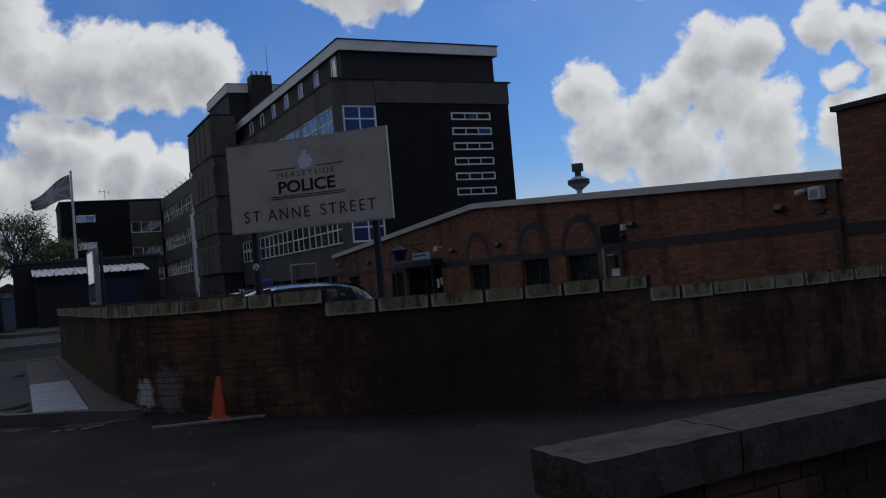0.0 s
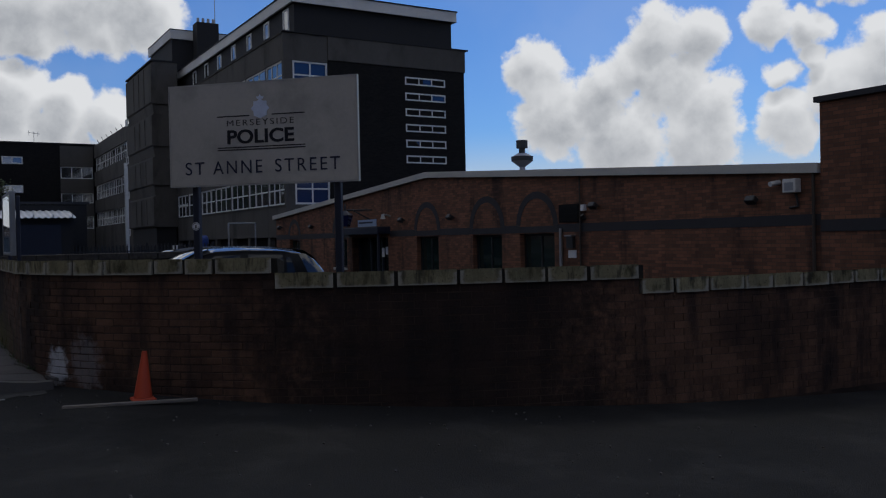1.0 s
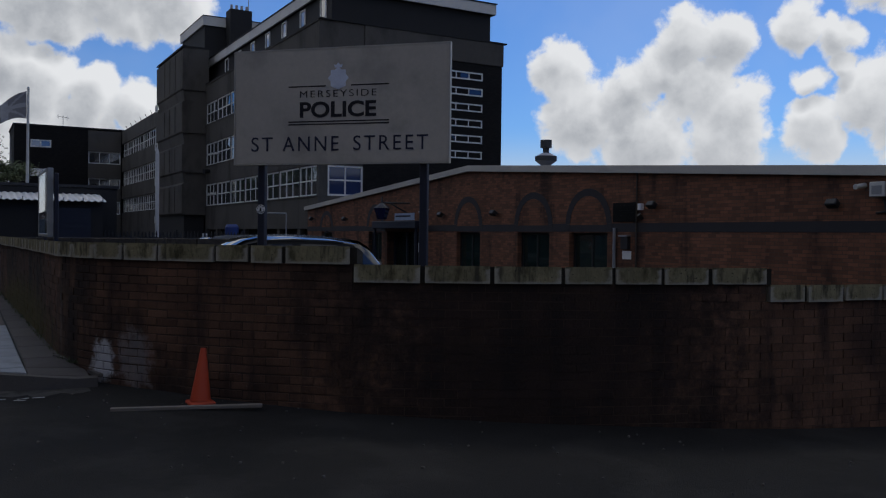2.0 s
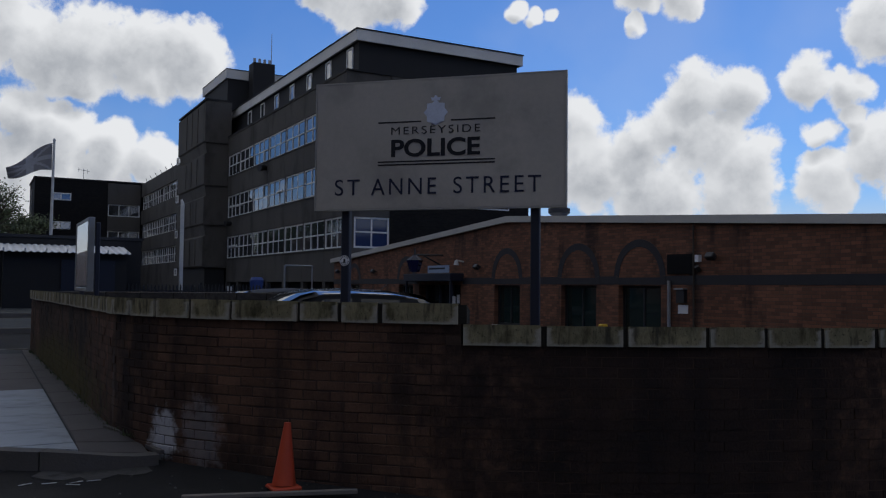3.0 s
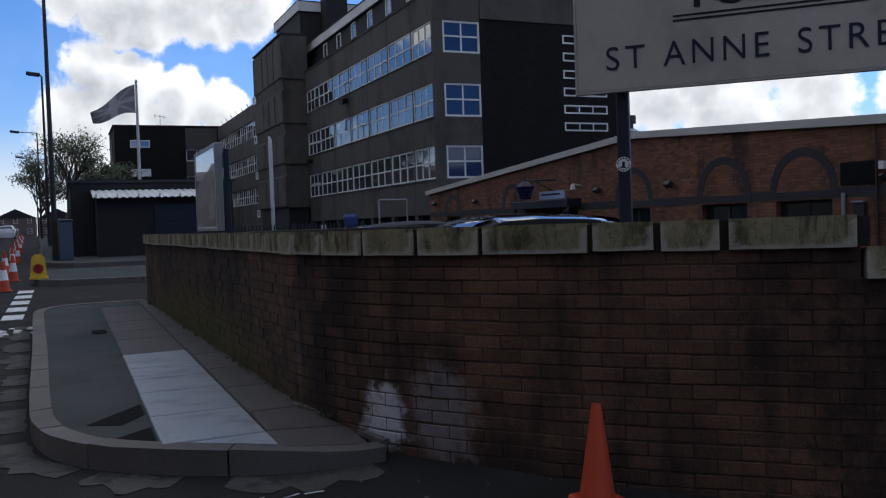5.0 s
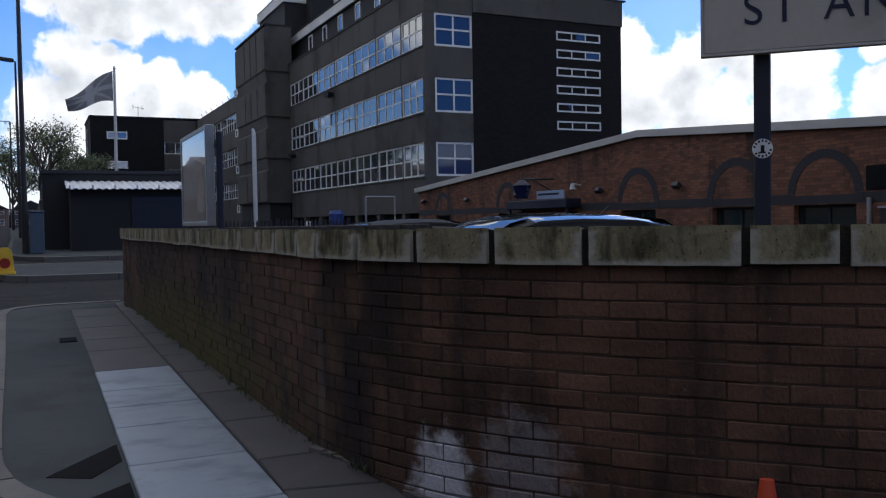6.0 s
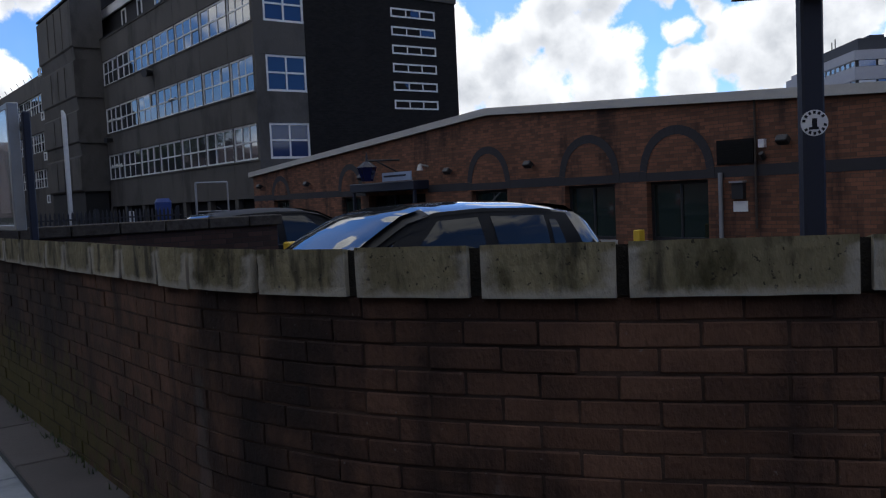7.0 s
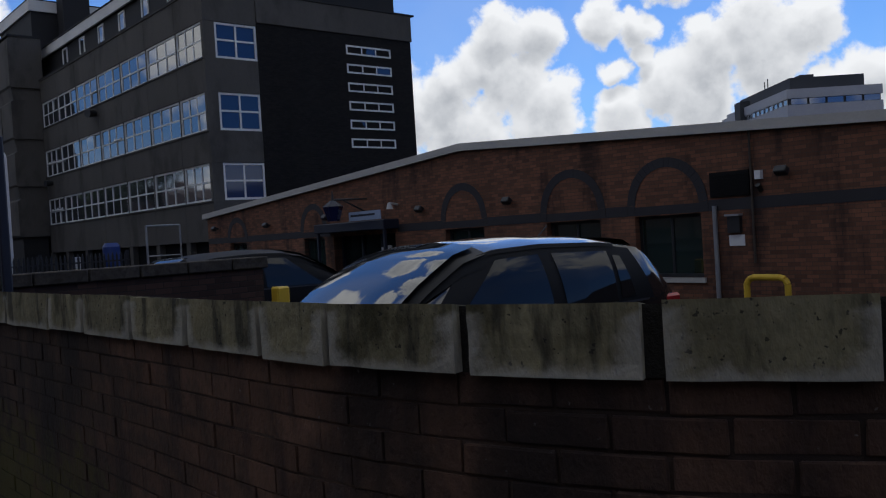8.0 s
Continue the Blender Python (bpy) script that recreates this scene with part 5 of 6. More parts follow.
# ---- vehicles ----
def hatchback(name, label, m, paint, roof_z=1.44, L=4.1, at=(0, 0, 0), glazing=None):
    """A parked hatchback: s runs from tail to nose, half width w, z up."""
    base = thing(name, label, "car", at)
    glazing = glazing or M_CARGLASS
    tops = [(0.0, 0.62), (0.03, 0.92), (0.1, 1.05), (0.3, 1.27), (0.45, 1.36), (0.9, 1.42), (1.5, 1.44), (1.95, 1.425), (2.27, 1.36), (2.6, 1.2), (2.95, 0.985), (3.4, 0.9), (3.85, 0.78), (4.02, 0.62), (4.1, 0.5)]
    k = L / 4.1
    ss, zz = [a * k for a, _ in tops], [b * roof_z / 1.44 for _, b in tops]

    def top(s):
        return float(np.interp(s, ss, zz))

    def half(s):
        return float(np.interp(s, [0, 0.25 * k, 1.2 * k, 3.2 * k, 3.8 * k, L], [0.68, 0.8, 0.86, 0.86, 0.78, 0.6]))

    def belt(s):
        return min(0.9 + 0.05 * (1 - s / L), top(s) - 0.02)

    def rim(s):
        """Half width where roof and side glass meet."""
        return float(np.interp(s, [0, 0.5 * k, 1.2 * k, 2.2 * k, 3.1 * k, L], [0.66, 0.66, 0.64, 0.62, 0.72, 0.55]))

    def side(s, v):
        """A place on the side glass surface between belt (v 0) and roof edge (v 1)."""
        b, t = belt(s), top(s) - 0.065
        w0, w1 = half(s) - 0.03, rim(s)
        bulge = 0.035 * math.sin(math.pi * v)
        return w0 + (w1 - w0) * v + bulge, b + (t - b) * v

    bm = bmesh.new()
    n = 44
    loops = []
    for i in range(n + 1):
        s = L * i / n
        w, b, t = half(s), belt(s), top(s)
        sec = [(w * 0.93, 0.22), (w, 0.45), (w * 1.005, min(0.7, b - 0.02)), (w - 0.02, b)]
        sec += [side(s, v) for v in (0.33, 0.66, 1.0)] if t - b > 0.1 else [(w - 0.05, b + 0.3 * (t - b)), (w - 0.1, b + 0.6 * (t - b)), (w - 0.18, b + 0.85 * (t - b))]
        r = sec[-1][0]
        sec += [(r * 0.84, t - 0.036), (r * 0.5, t - 0.008), (0, t + 0.004)]
        loops.append([bm.verts.new(m @ Vector((s, q * y, z))) for q, pts in ((1, sec), (-1, sec[-2::-1])) for y, z in pts])
    for a, b in zip(loops, loops[1:]):
        for j in range(len(a) - 1):
            bm.faces.new((a[j], a[j + 1], b[j + 1], b[j]))
    bm.faces.new(loops[0]), bm.faces.new(loops[-1])
    part("body", bm, paint, base, smooth=True)

    def patch(name, poly, q, mat, lift=0.006, nu=10):
        """Glass or trim laid on the side, given low and high edges as s from and to."""
        (a0, b0, v0), (a1, b1, v1) = poly
        bm = bmesh.new()
        g = []
        for i in range(nu + 1):
            row = []
            for j in range(7):
                v = v0 + (v1 - v0) * j / 6
                f = j / 6
                s = (a0 + (a1 - a0) * f) + ((b0 + (b1 - b0) * f) - (a0 + (a1 - a0) * f)) * i / nu
                w, z = side(s, v)
                row.append(bm.verts.new(m @ Vector((s, q * (w + lift), z))))
            g.append(row)
        for r0, r1 in zip(g, g[1:]):
            for j in range(6):
                bm.faces.new((r0[j], r0[j + 1], r1[j + 1], r1[j]))
        return part(name, bm, mat, base, smooth=True)

    for q in (1, -1):
        patch("window_surround", ((0.42 * k, 3.0 * k, 0.02), (0.58 * k, 2.26 * k, 0.96)), q, M_SEAL, 0.014, 40)
        patch("windscreen_pillar", ((2.1 * k, 3.05 * k, 0.8), (1.95 * k, 3.0 * k, 1.0)), q, M_SEAL, 0.019, 20)
        patch("front_side_window", ((1.57 * k, 2.56 * k, 0.06), (1.57 * k, 1.98 * k, 0.86)), q, glazing, 0.02, 20)
        patch("rear_side_window", ((0.88 * k, 1.44 * k, 0.06), (0.86 * k, 1.44 * k, 0.86)), q, glazing, 0.02, 20)
        patch("quarter_window", ((0.66 * k, 0.83 * k, 0.1), (0.73 * k, 0.81 * k, 0.8)), q, glazing, 0.02, 20)
        patch("drip_trim", ((0.75 * k, 2.35 * k, 0.94), (0.75 * k, 2.35 * k, 1.0)), q, M_SEAL, 0.022, 30)
        patch("belt_trim", ((0.5 * k, 3.0 * k, 0.0), (0.5 * k, 3.0 * k, 0.04)), q, M_BLACK_METAL, 0.024, 24)
        bm = bmesh.new()
        c = m @ Vector((2.82 * k, q * 0.95, 0.98))
        bmesh.ops.create_icosphere(bm, subdivisions=2, radius=0.1, matrix=Matrix.Translation(c) @ m.to_3x3().to_4x4() @ Matrix.Diagonal((0.7, 1.1, 0.75, 1)))
        part("mirror", bm, paint, base, smooth=True)
        bm = box(bmesh.new(), 0.05, 0.26, q * 0.72 - 0.05, q * 0.72 + 0.05, 0.86, 0.96, m, 0.02)
        part("tail_lamp", bm, M_TAIL, base)
        for s in (0.78 * k, 3.3 * k):
            a, b = m @ Vector((s, q * 0.68, 0.31)), m @ Vector((s, q * 0.875, 0.31))
            wheel = part("wheel", rods((a, b, 0.31), seg=24), M_TYRE, base)
            part("rim", rods((b, m @ Vector((s, q * 0.885, 0.31)), 0.2), seg=18), M_ALLOY, wheel)

    def sheet(name, s0, s1, w0, w1, mat, lift=0.014, drop=0.02):
        bm = bmesh.new()
        g = []
        for i in range(9):
            s = s0 + (s1 - s0) * i / 8
            w = w0 + (w1 - w0) * i / 8
            g.append([bm.verts.new(m @ Vector((s, w * j / 5, top(s) + lift + 0.004 - drop * (abs(j) / 5) ** 3))) for j in range(-5, 6)])
        for r0, r1 in zip(g, g[1:]):
            for j in range(10):
                bm.faces.new((r0[j], r0[j + 1], r1[j + 1], r1[j]))
        return part(name, bm, mat, base, smooth=True)

    sheet("screen_surround", 2.02 * k, 2.98 * k, 0.655, 0.79, M_SEAL, 0.008, 0.085)
    sheet("windscreen", 2.05 * k, 2.95 * k, 0.56, 0.69, M_CARGLASS, 0.014, 0.03)
    sheet("rear_window", 0.16 * k, 0.55 * k, 0.56, 0.52, glazing)
    part("antenna", rods((m @ Vector((0.9 * k, 0, roof_z - 0.03)), m @ Vector((0.78 * k, 0, roof_z + 0.06)), 0.006)), M_BLACK_METAL, base)
    return base


def parked(x, y, z, heading):
    return Matrix.Translation((x, y, z)) @ Matrix.Rotation(radians(heading), 4, "Z")


hatchback("hatchback_car", "black five door hatchback parked behind the boundary wall", parked(6.2, 15.42, -0.03, 176), M_CARPAINT, 1.495, 3.95, (4.2, 15.5, -0.03), M_SIDEGLASS)
hatchback("dark_suv", "dark estate car parked beyond the return wall", parked(5.0, 23.3, -0.12, 0), M_CARPAINT2, 1.56, 4.4, (7.2, 23.3, -0.12), M_SIDEGLASS)
hatchback("white_car", "white car standing far up the street", parked(-5.2, 104.0, 1.1, 90), M_WHITE_PAINT, 1.45, 4.2, (-5.2, 106.0, 1.1))


# ---- yard things ----
def hoop_bollard():
    bm = bmesh.new()
    y0, y1, x, z = 17.85, 18.6, 13.9, 0.42
    pts = [(y0, -0.5), (y0, z - 0.12), (y0 + 0.05, z - 0.03), (y0 + 0.14, z), (y1 - 0.14, z), (y1 - 0.05, z - 0.03), (y1, z - 0.12), (y1, -0.5)]
    for a, b in zip(pts, pts[1:]):
        rod(bm, (x, a[0], a[1]), (x, b[0], b[1]), 0.055)
    solo("hoop_barrier", bm, M_YELLOW, "yellow painted steel hoop barrier", "barrier", smooth=True)


hoop_bollard()
for x, y, z in ((14.1, 21.2, 0.62), (5.72, 20.37, 0.96)):
    bm = boxes((x - 0.09, x + 0.09, y - 0.09, y + 0.09, ground_z(x, y), z), bevel=0.02)
    solo("yellow_bollard", bm, M_YELLOW, "short yellow bollard standing in the yard", "bollard", group="yellow bollards")


def palisade():
    base = thing("palisade_fence", "dark steel palisade fence across the yard", "fence", (9, 43, -0.2))
    for i in range(58):
        x = 3.2 + 0.155 * i
        part("pale", prism([(x, -0.1), (x + 0.07, -0.1), (x + 0.07, 1.42), (x + 0.035, 1.55), (x, 1.42)], 42.95, 42.99, "y"), M_BLACK_METAL, base)
    for z in (0.3, 1.2):
        part("rail", boxes((3.1, 12.3, 42.99, 43.05, z, z + 0.06)), M_BLACK_METAL, base)
    for x in (3.1, 6.1, 9.1, 12.2):
        part("post", boxes((x - 0.05, x + 0.05, 43.05, 43.15, -0.3, 1.6)), M_BLACK_METAL, base)


palisade()
bm = rods(((11.8, 43.6, ground_z(11.8, 43.6)), (11.8, 43.6, 1.75), 0.3, 0.32), ((11.8, 43.6, 1.752), (11.8, 43.6, 1.9), 0.33, 0.24), seg=20)
solo("blue_drum", bm, M_BLUE, "blue plastic drum beyond the palisade fence", "drum", smooth=True)
bm = boxes((10.4, 10.62, 43.5, 43.75, ground_z(10.5, 43.5), 1.45), bevel=0.02)
solo("pale_box", bm, M_WHITE_METAL, "small pale utility box beside the fence", "utility box")
bm = rods(((12.95, 43, -0.45), (12.95, 43, 2.47), 0.045), ((14.3, 43, -0.45), (14.3, 43, 2.47), 0.035), ((12.95, 43, 2.47), (14.3, 43, 2.47), 0.035), ((12.95, 43, 1.3), (14.3, 43, 1.3), 0.025))
solo("height_barrier", bm, M_GREY_METAL, "grey tubular steel barrier at the undercroft", "barrier")


def white_pole():
    base = thing("gate_pole", "flaking white steel pole by the fence", "pole", (8.55, 44.7, 0))
    part("pole", boxes((8.47, 8.63, 44.62, 44.78, ground_z(8.5, 44.7), 5.25), bevel=0.03), M_WHITE_METAL, base)
    part("tip", rods(((8.55, 44.7, 5.25), (8.5, 44.7, 5.45), 0.09, 0.05)), M_WHITE_METAL, base)


white_pole()


def flagpole():
    x, y = 3.12, 46.4
    base = thing("flagpole", "white flagpole flying a grey patterned flag", "flagpole", (x, y, 0.4))
    part("pole", rods(((x, y, 0.3), (x + 0.05, y, 7.95), 0.085, 0.05), seg=12), M_WHITE_METAL, base, smooth=True)
    part("finial", rods(((x + 0.05, y, 7.95), (x + 0.05, y, 8.05), 0.07, 0.04)), M_WHITE_METAL, base)

    def cloth(u, v):
        wave = 0.16 * math.sin(5.5 * u + 1.5 * v) * u
        return Vector((x - 0.02 - 1.85 * u + 0.1 * u * v, y + wave, 7.85 - 1.25 * u + 0.1 * math.sin(6 * u) - v * (1.25 - 0.8 * u)))

    def strip(name, test, mat, lift):
        bm = bmesh.new()
        n, k = 36, 24
        g = [[bm.verts.new(cloth(i / n, j / k) + Vector((0, lift, 0))) for j in range(k + 1)] for i in range(n + 1)]
        for i in range(n):
            for j in range(k):
                if test((i + 0.5) / n, (j + 0.5) / k):
                    bm.faces.new((g[i][j], g[i + 1][j], g[i + 1][j + 1], g[i][j + 1]))
        bmesh.ops.delete(bm, geom=[v for v in bm.verts if not v.link_faces], context="VERTS")
        return bm

    def stripes(u, v):
        return abs(u - 0.5) < 0.07 or abs(v - 0.5) < 0.1 or abs(u - v) < 0.05 or abs(u - (1 - v)) < 0.05

    flag = part("flag", strip("flag", lambda u, v: True, M_FLAG_CLOTH, 0.0), M_FLAG_CLOTH, base, "dark patterned cloth flag in the wind", True)
    part("stripes", strip("stripes", stripes, M_FLAG_STRIPE, -0.012), M_FLAG_STRIPE, flag, smooth=True)


flagpole()


def hut():
    base = thing("street_hut", "black painted hut with a pale corrugated roof edge", "hut", (3.4, 42, 0.4))
    z = rise(41)
    part("lean_to", boxes((1.15, 5.65, 41.2, 43.0, z - 0.2, 2.72)), M_DARK, base)
    part("body", boxes((0.28, 6.5, 43.02, 60.0, z - 0.2, 3.38)), M_DARK, base)
    part("body_trim", boxes((0.2, 6.6, 42.96, 60.0, 3.384, 3.5)), M_BLACK_METAL, base)
    part("street_wall", boxes((0.16, 0.276, 43.3, 62.0, z - 0.2, 2.4)), M_KERB, base)
    bm = bmesh.new()
    n = 190
    a, b = [], []
    for i in range(n + 1):
        x = 1.02 + 4.75 * i / n
        w = 0.02 * math.sin(math.tau * i / n * 19)
        a.append(bm.verts.new((x, 40.85, 2.74 + w)))
        b.append(bm.verts.new((x, 43.01, 3.1 + w)))
    for i in range(n):
        bm.faces.new((a[i], a[i + 1], b[i + 1], b[i]))
    for f in bmesh.ops.extrude_face_region(bm, geom=bm.faces[:])["geom"]:
        if isinstance(f, bmesh.types.BMVert):
            f.co.z -= 0.03
    part("corrugated_roof", bm, M_TIN, base, "pale corrugated sheet roof edge")
    for i in range(7):
        x = 1.1 + 0.75 * i
        part("roof_batten", boxes((x, x + 0.06, 40.83, 40.85, 2.72, 2.86)), M_TIN, base)
    door = part("shutter", boxes((3.2, 5.2, 41.14, 41.19, z, 2.3)), M_NAVY, base, "dark blue shutter")
    for k in range(9):
        part("slat", boxes((3.2, 5.2, 41.12, 41.14, z + 0.1 + 0.22 * k, z + 0.28 + 0.22 * k)), M_NAVY, door)


hut()


# ---- street ----
def street_lamp(x, y, h, arm):
    z = rise(min(y, 110))
    base = thing("street_lamp", "tall grey steel street lamp with a flat head", "street lamp", (x, y, z), "street lamps")
    part("base_column", rods(((x, y, z), (x, y, z + 1.6), 0.12, 0.11), seg=12), M_BLACK_METAL, base, smooth=True)
    part("column", rods(((x, y, z + 1.6), (x, y, z + h), 0.09, 0.055), seg=12), M_BLACK_METAL, base, smooth=True)
    part("arm", rods(((x, y, z + h), (x - arm, y, z + h + 0.08), 0.04, 0.035)), M_BLACK_METAL, base)
    bm = box(bmesh.new(), -0.38, 0.38, -0.14, 0.14, -0.1, 0.1, pose(x - arm - 0.2, y, z + h + 0.1, 0, 6, 0), 0.04)
    head = part("head", bm, M_BLACK_METAL, base)
    part("lens", box(bmesh.new(), -0.28, 0.28, -0.1, 0.1, -0.12, -0.1, pose(x - arm - 0.2, y, z + h + 0.1, 0, 6, 0)), M_GLASS, head)


street_lamp(-0.3, 40.0, 10.3, 0.25)
street_lamp(-0.75, 63.0, 10.2, 0.25)
street_lamp(-1.7, 92.0, 9.6, 1.6)
street_lamp(-2.6, 122.0, 9.6, 1.6)


def cabinet(x, y):
    z = top_of(x, y)
    base = thing("utility_cabinet", "blue-grey steel utility cabinet on the pavement", "cabinet", (x, y, z))
    part("body", boxes((x - 0.22, x + 0.22, y - 0.2, y + 0.2, z, z + 1.35), bevel=0.02), M_CABINET, base)
    part("lid", boxes((x - 0.25, x + 0.25, y - 0.23, y + 0.23, z + 1.352, z + 1.42), bevel=0.02), M_CABINET, base)
    part("door", boxes((x - 0.19, x + 0.19, y - 0.215, y - 0.2, z + 0.1, z + 1.3)), M_CABINET, base)


M_CABINET = surface("blue_grey_paint", (0.06, 0.09, 0.12), 0.5, 0.2, 4.0, 40.0, 0.05)
cabinet(0.05, 39.6)


def lamp_unit(x, y):
    z = top_of(x, y)
    base = thing("warning_sign", "yellow plastic roadworks warning sign with a red lens", "warning sign", (x, y, z))
    part("board", prism([(x - 0.19, z), (x + 0.19, z), (x + 0.14, z + 0.5), (x + 0.07, z + 0.58), (x - 0.07, z + 0.58), (x - 0.14, z + 0.5)], y, y + 0.05, "y"), M_YELLOW, base)
    part("foot", boxes((x - 0.2, x + 0.2, y - 0.15, y + 0.25, z, z + 0.05)), M_YELLOW, base)
    part("lens", rods(((x, y - 0.02, z + 0.24), (x, y, z + 0.24), 0.11), seg=24), M_RED, base)


lamp_unit(-0.62, 28.8)
for k in range(16):
    y = 27.2 + 3.6 * k + 0.05 * k * k
    traffic_cone("roadworks_cone", -1.25 - 0.032 * (y - 27) + 0.15 * math.sin(k * 2.1), y, 0.66, "orange and white traffic cone lining the roadworks", ((0.35, 0.7),), 0.0, "roadworks cones")


def tree(x, y, h, spread, seed, leafy):
    rnd = random.Random(seed)
    z = rise(min(y, 110))
    base = thing("street_tree", "spring tree with bare twigs and sparse green leaves", "tree", (x, y, z), "street trees")
    trunk, tips = bmesh.new(), []

    def limb(a, d, length, r, level):
        b = a + d * length
        rod(trunk, a, b, r, r * 0.65, 6 if level < 2 else 4)
        if level >= 4:
            tips.append((b, d))
            return
        for k in range(3 if level else 5):
            q = Vector((rnd.gauss(0, 1), rnd.gauss(0, 1), rnd.gauss(0.25, 0.5))).normalized()
            limb(b if k else a.lerp(b, 0.75), (d * 0.9 + q * spread).normalized(), length * rnd.uniform(0.6, 0.8), r * 0.58, level + 1)

    limb(Vector((x, y, z)), Vector((0, 0, 1)), h * 0.3, 0.02 * h, 0)
    part("trunk", trunk, M_BARK, base)
    verts, faces = [], []
    for b, d in tips:
        for k in range(leafy):
            c = b + Vector((rnd.gauss(0, 1), rnd.gauss(0, 1), rnd.gauss(0, 0.8))) * h * 0.035 - d * rnd.uniform(0, 0.06) * h
            u = Vector((rnd.gauss(0, 1), rnd.gauss(0, 1), rnd.gauss(0, 1))).normalized() * rnd.uniform(0.06, 0.13)
            v = u.orthogonal().normalized() * rnd.uniform(0.05, 0.1)
            i = len(verts)
            verts += [tuple(c - u), tuple(c + v), tuple(c + u), tuple(c - v)]
            faces.append((i, i + 1, i + 2, i + 3))
    me = bpy.data.meshes.new("crown")
    me.from_pydata(verts, [], faces)
    me.materials.append(M_LEAF)
    ob = new("crown", me)
    ob.parent = base
    ob.matrix_parent_inverse = PLACE[base.name].inverted()


tree(0.6, 88.0, 11.5, 0.55, 3, 16)
tree(-1.2, 100.0, 10.0, 0.6, 5, 16)
tree(3.4, 96.0, 9.0, 0.6, 9, 18)
tree(4.5, 92.0, 8.5, 0.6, 12, 14)
tree(-2.2, 118.0, 9.0, 0.6, 14, 18)
tree(2.0, 112.0, 10.0, 0.6, 17, 14)


# ---- far side of the street, behind the walk ----
def facing_row(name, x0, x1, y0, y1, h, gable=0.0):
    bm = boxes((x0, x1, y0, y1, -0.5, h))
    if gable:
        c = (y0 + y1) / 2
        top = prism([(y0, h), (y1, h), (c, h + gable)], x0, x1, "x")
        me = bpy.data.meshes.new("gable")
        top.to_mesh(me)
        top.free()
        bm.from_mesh(me)
        bpy.data.meshes.remove(me)
    solo(name, bm, M_HOUSE, "plain unseen brick building front around the street", "building", "structure")


for k, (h, gable) in enumerate(((9.5, 2.5), (11.0, 0.0), (8.5, 3.0), (8.5, 3.0), (10.5, 0.0), (7.5, 3.0), (9.0, 2.5), (8.0, 0.0))):
    facing_row("backdrop_west_%d" % (k + 1), -26.0, -16.0, -60.0 + 34 * k, -26.2 + 34 * k, h, gable)
# unseen block added behind the walk, raised to keep skylight off the wall
facing_row("backdrop_south", -15.9, 70.0, -60.0, -26.0, 8.5)


# ---- far off ----
def far_tower():
    """A slim concrete tower with a round crow's nest."""
    d = Vector((0.586, 0.803)).normalized()
    c = Vector((0.26, 0.46)) + d * 600
    base = thing("beacon_tower", "slender concrete tower with a round crown far off", "tower", (c.x, c.y, 0))
    part("shaft", rods(((c.x, c.y, 0), (c.x, c.y, 52), 2.4, 1.9), seg=20), M_FARCONC, base, smooth=True)
    part("crown_cone", rods(((c.x, c.y, 50), (c.x, c.y, 54), 2.2, 7.3), seg=32), M_FARCONC, base, smooth=True)
    part("crown_ring", rods(((c.x, c.y, 54.05), (c.x, c.y, 57.2), 7.5, 7.6), seg=32), M_FARDARK, base, smooth=True)
    part("crown_roof", rods(((c.x, c.y, 57.25), (c.x, c.y, 59.5), 7.0, 3.0), seg=32), M_FARCONC, base, smooth=True)
    part("neck", rods(((c.x, c.y, 59.4), (c.x, c.y, 64), 2.2), seg=20), M_FARDARK, base)
    part("top_drum", rods(((c.x, c.y, 63), (c.x, c.y, 68.4), 4.0), seg=8), M_FARDARK, base)


M_FARDARK = surface("far_dark_concrete", (0.045, 0.048, 0.055), 0.85, 0.2, 0.1, 2.0, 0.0)
far_tower()


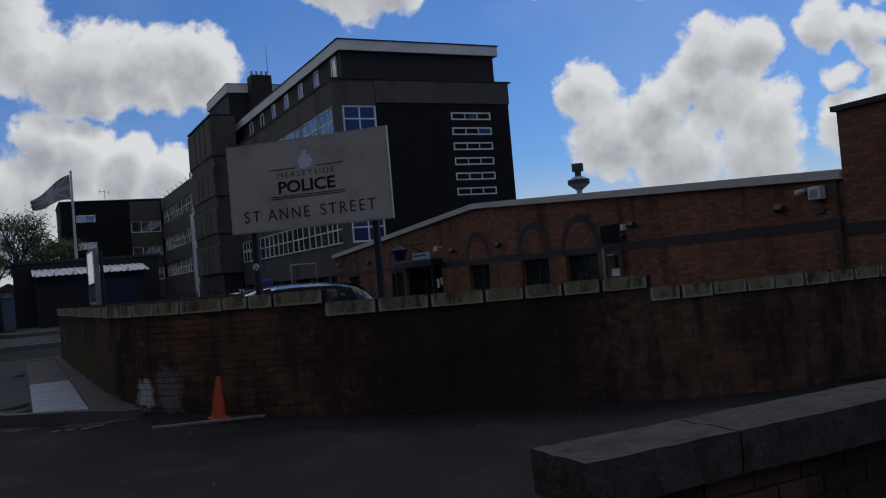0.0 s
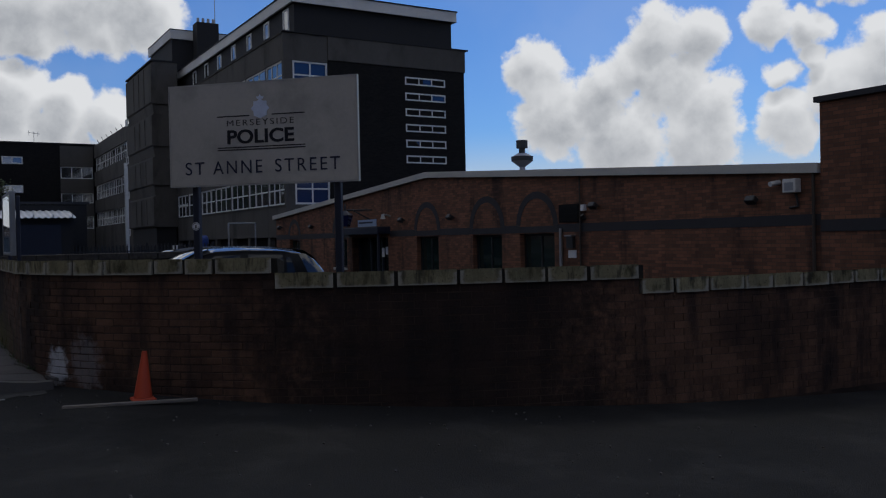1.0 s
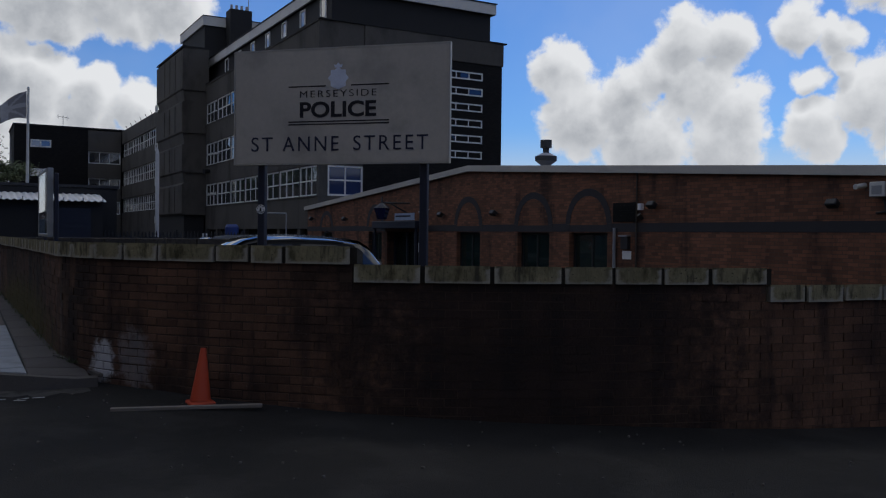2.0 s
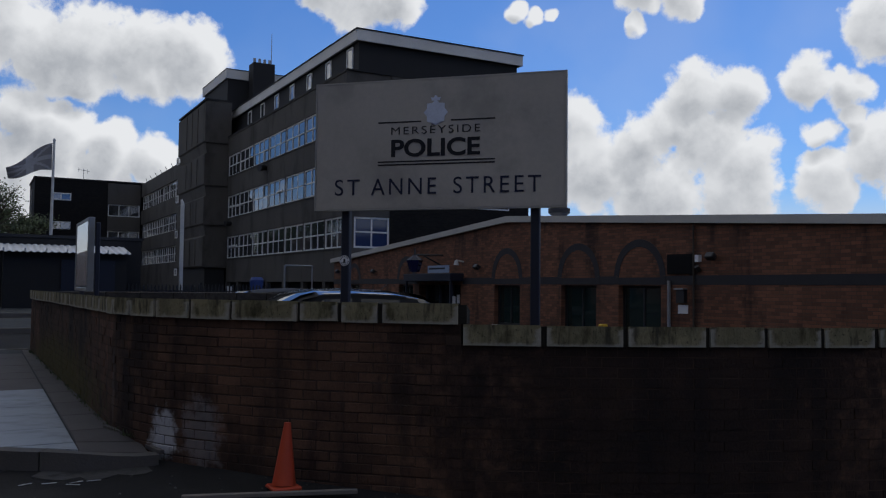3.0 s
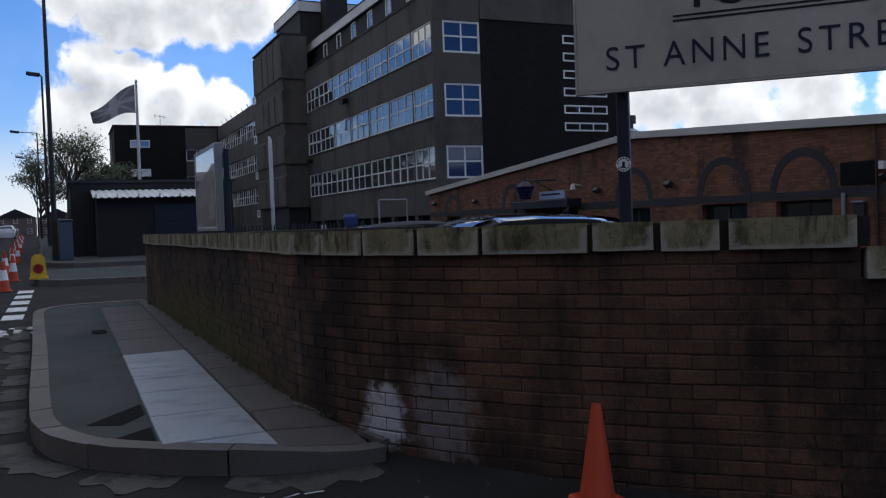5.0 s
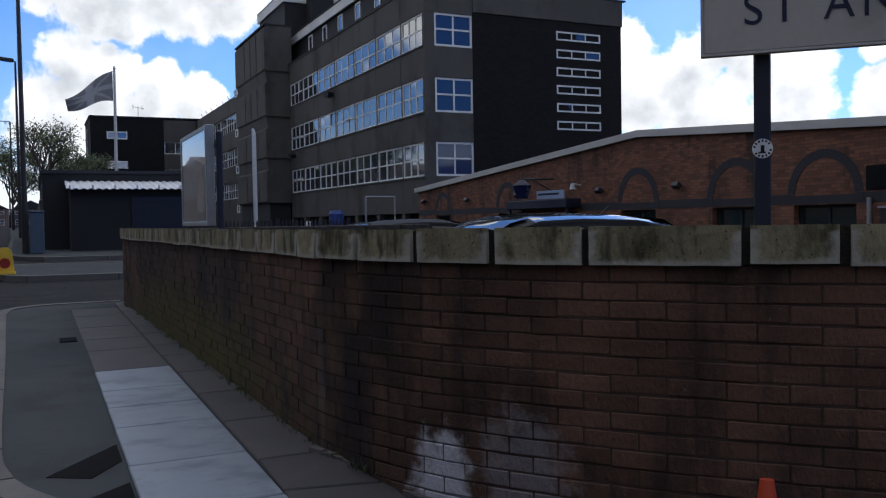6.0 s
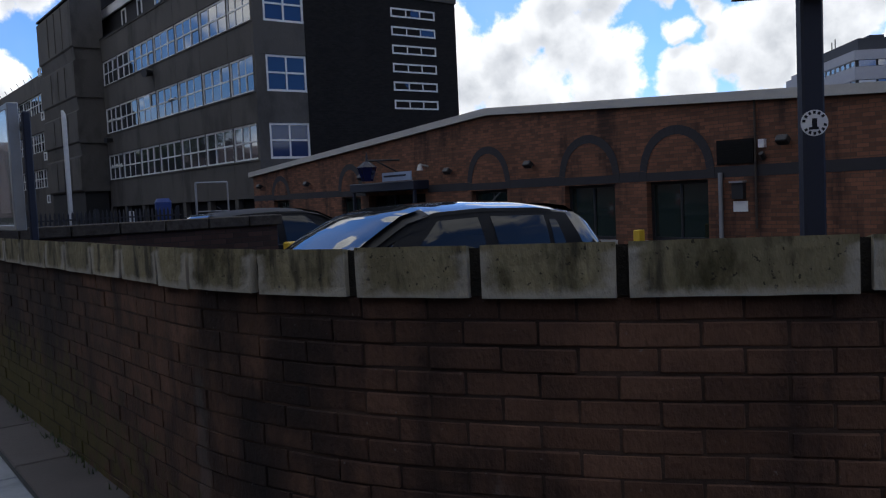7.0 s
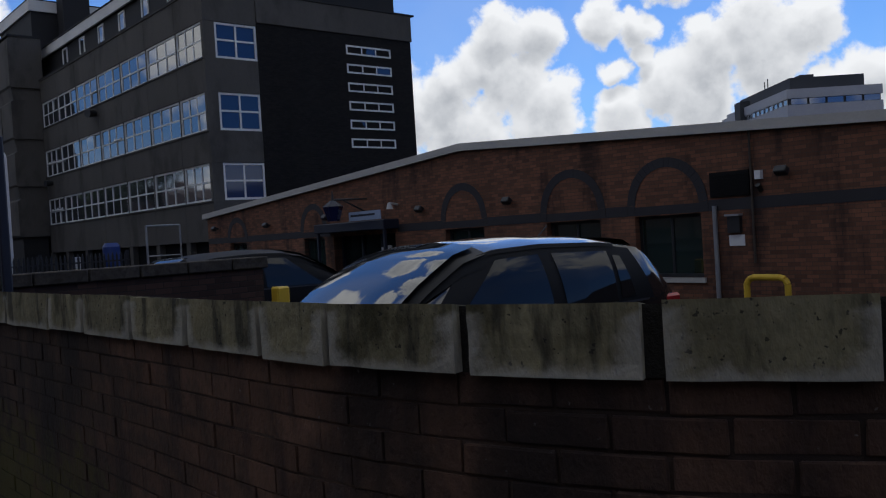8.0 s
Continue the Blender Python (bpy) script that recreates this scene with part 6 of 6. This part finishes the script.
def far_office():
    m = Matrix.Translation((176.9, 101.3, -1.1)) @ Matrix.Rotation(math.atan2(-0.66, 0.75), 4, "Z")
    base = thing("far_office", "distant pale concrete office block with dark window bands", "office building", (190, 110, 0))

    def put(name, bm, mat):
        bm.transform(m)
        return part(name, bm, mat, base)

    put("core", boxes((0.4, 20, 0.4, 40, 0, 28.0)), M_FARDARK)
    for z0, z1 in ((0, 8), (10, 13), (14.5, 17.5), (18.5, 21.6), (22.6, 25.3), (26.7, 28.7)):
        put("band", boxes((0, 20.4, 0, 40.4, z0, z1)), M_FARCONC)
    for z in (21.6, 25.3):
        h = 1.0 if z < 25 else 1.4
        for i in range(14):
            window(base, m @ Matrix.Translation((0.2, 2.7 + 2.8 * i, z)) @ Matrix.Rotation(radians(-90), 4, "Z"), 2.2, h, 1, 1, 0.25, mat=M_FARCONC)
        for i in range(5):
            window(base, m @ Matrix.Translation((0.8 + 3.9 * i, 0.2, z)), 3.6, h, 1, 1, 0.1, mat=M_FARDARK)
    put("plant_room", boxes((1.5, 17.5, 2, 34, 28.7, 31.4)), M_FARDARK)
    put("plant_room_top", boxes((5, 8, 5, 9, 31.4, 32.4)), M_FARDARK)
    put("lift_tower", boxes((-1.0, 3, 27, 31, 0, 30.2)), M_FARDARK)
    put("side_block", boxes((-0.8, 8, 31.2, 42, 0, 27.6)), M_FARCONC)
    put("mast", rods(((2, 16, 31), (2, 16, 33.6), 0.12), ((2, 18, 31), (2, 18, 33.2), 0.12)), M_FARDARK)


far_office()


def terrace(x, y, w, d, h, label):
    base = thing("far_house", label, "house", (x, y, 1), "far houses")
    part("wall", boxes((x, x + w, y, y + d, 0, h)), M_HOUSE, base)
    part("roof", prism([(x - 0.3, h), (x + w + 0.3, h), (x + w / 2, h + 2.2)], y - 0.2, y + d, "y"), M_DARK, base)
    for i in range(3):
        for z in (1.9, 4.4):
            window(base, facing_y(x + 0.8 + (w - 2.6) * i / 2, y - 0.03, z), 1.0, 1.3, 1, 2, 0.08)


for k in range(5):
    terrace(-32 + 9 * k, 230 + 6 * (k % 2), 8.5, 10, 5.6, "small brick house at the far end of the street")
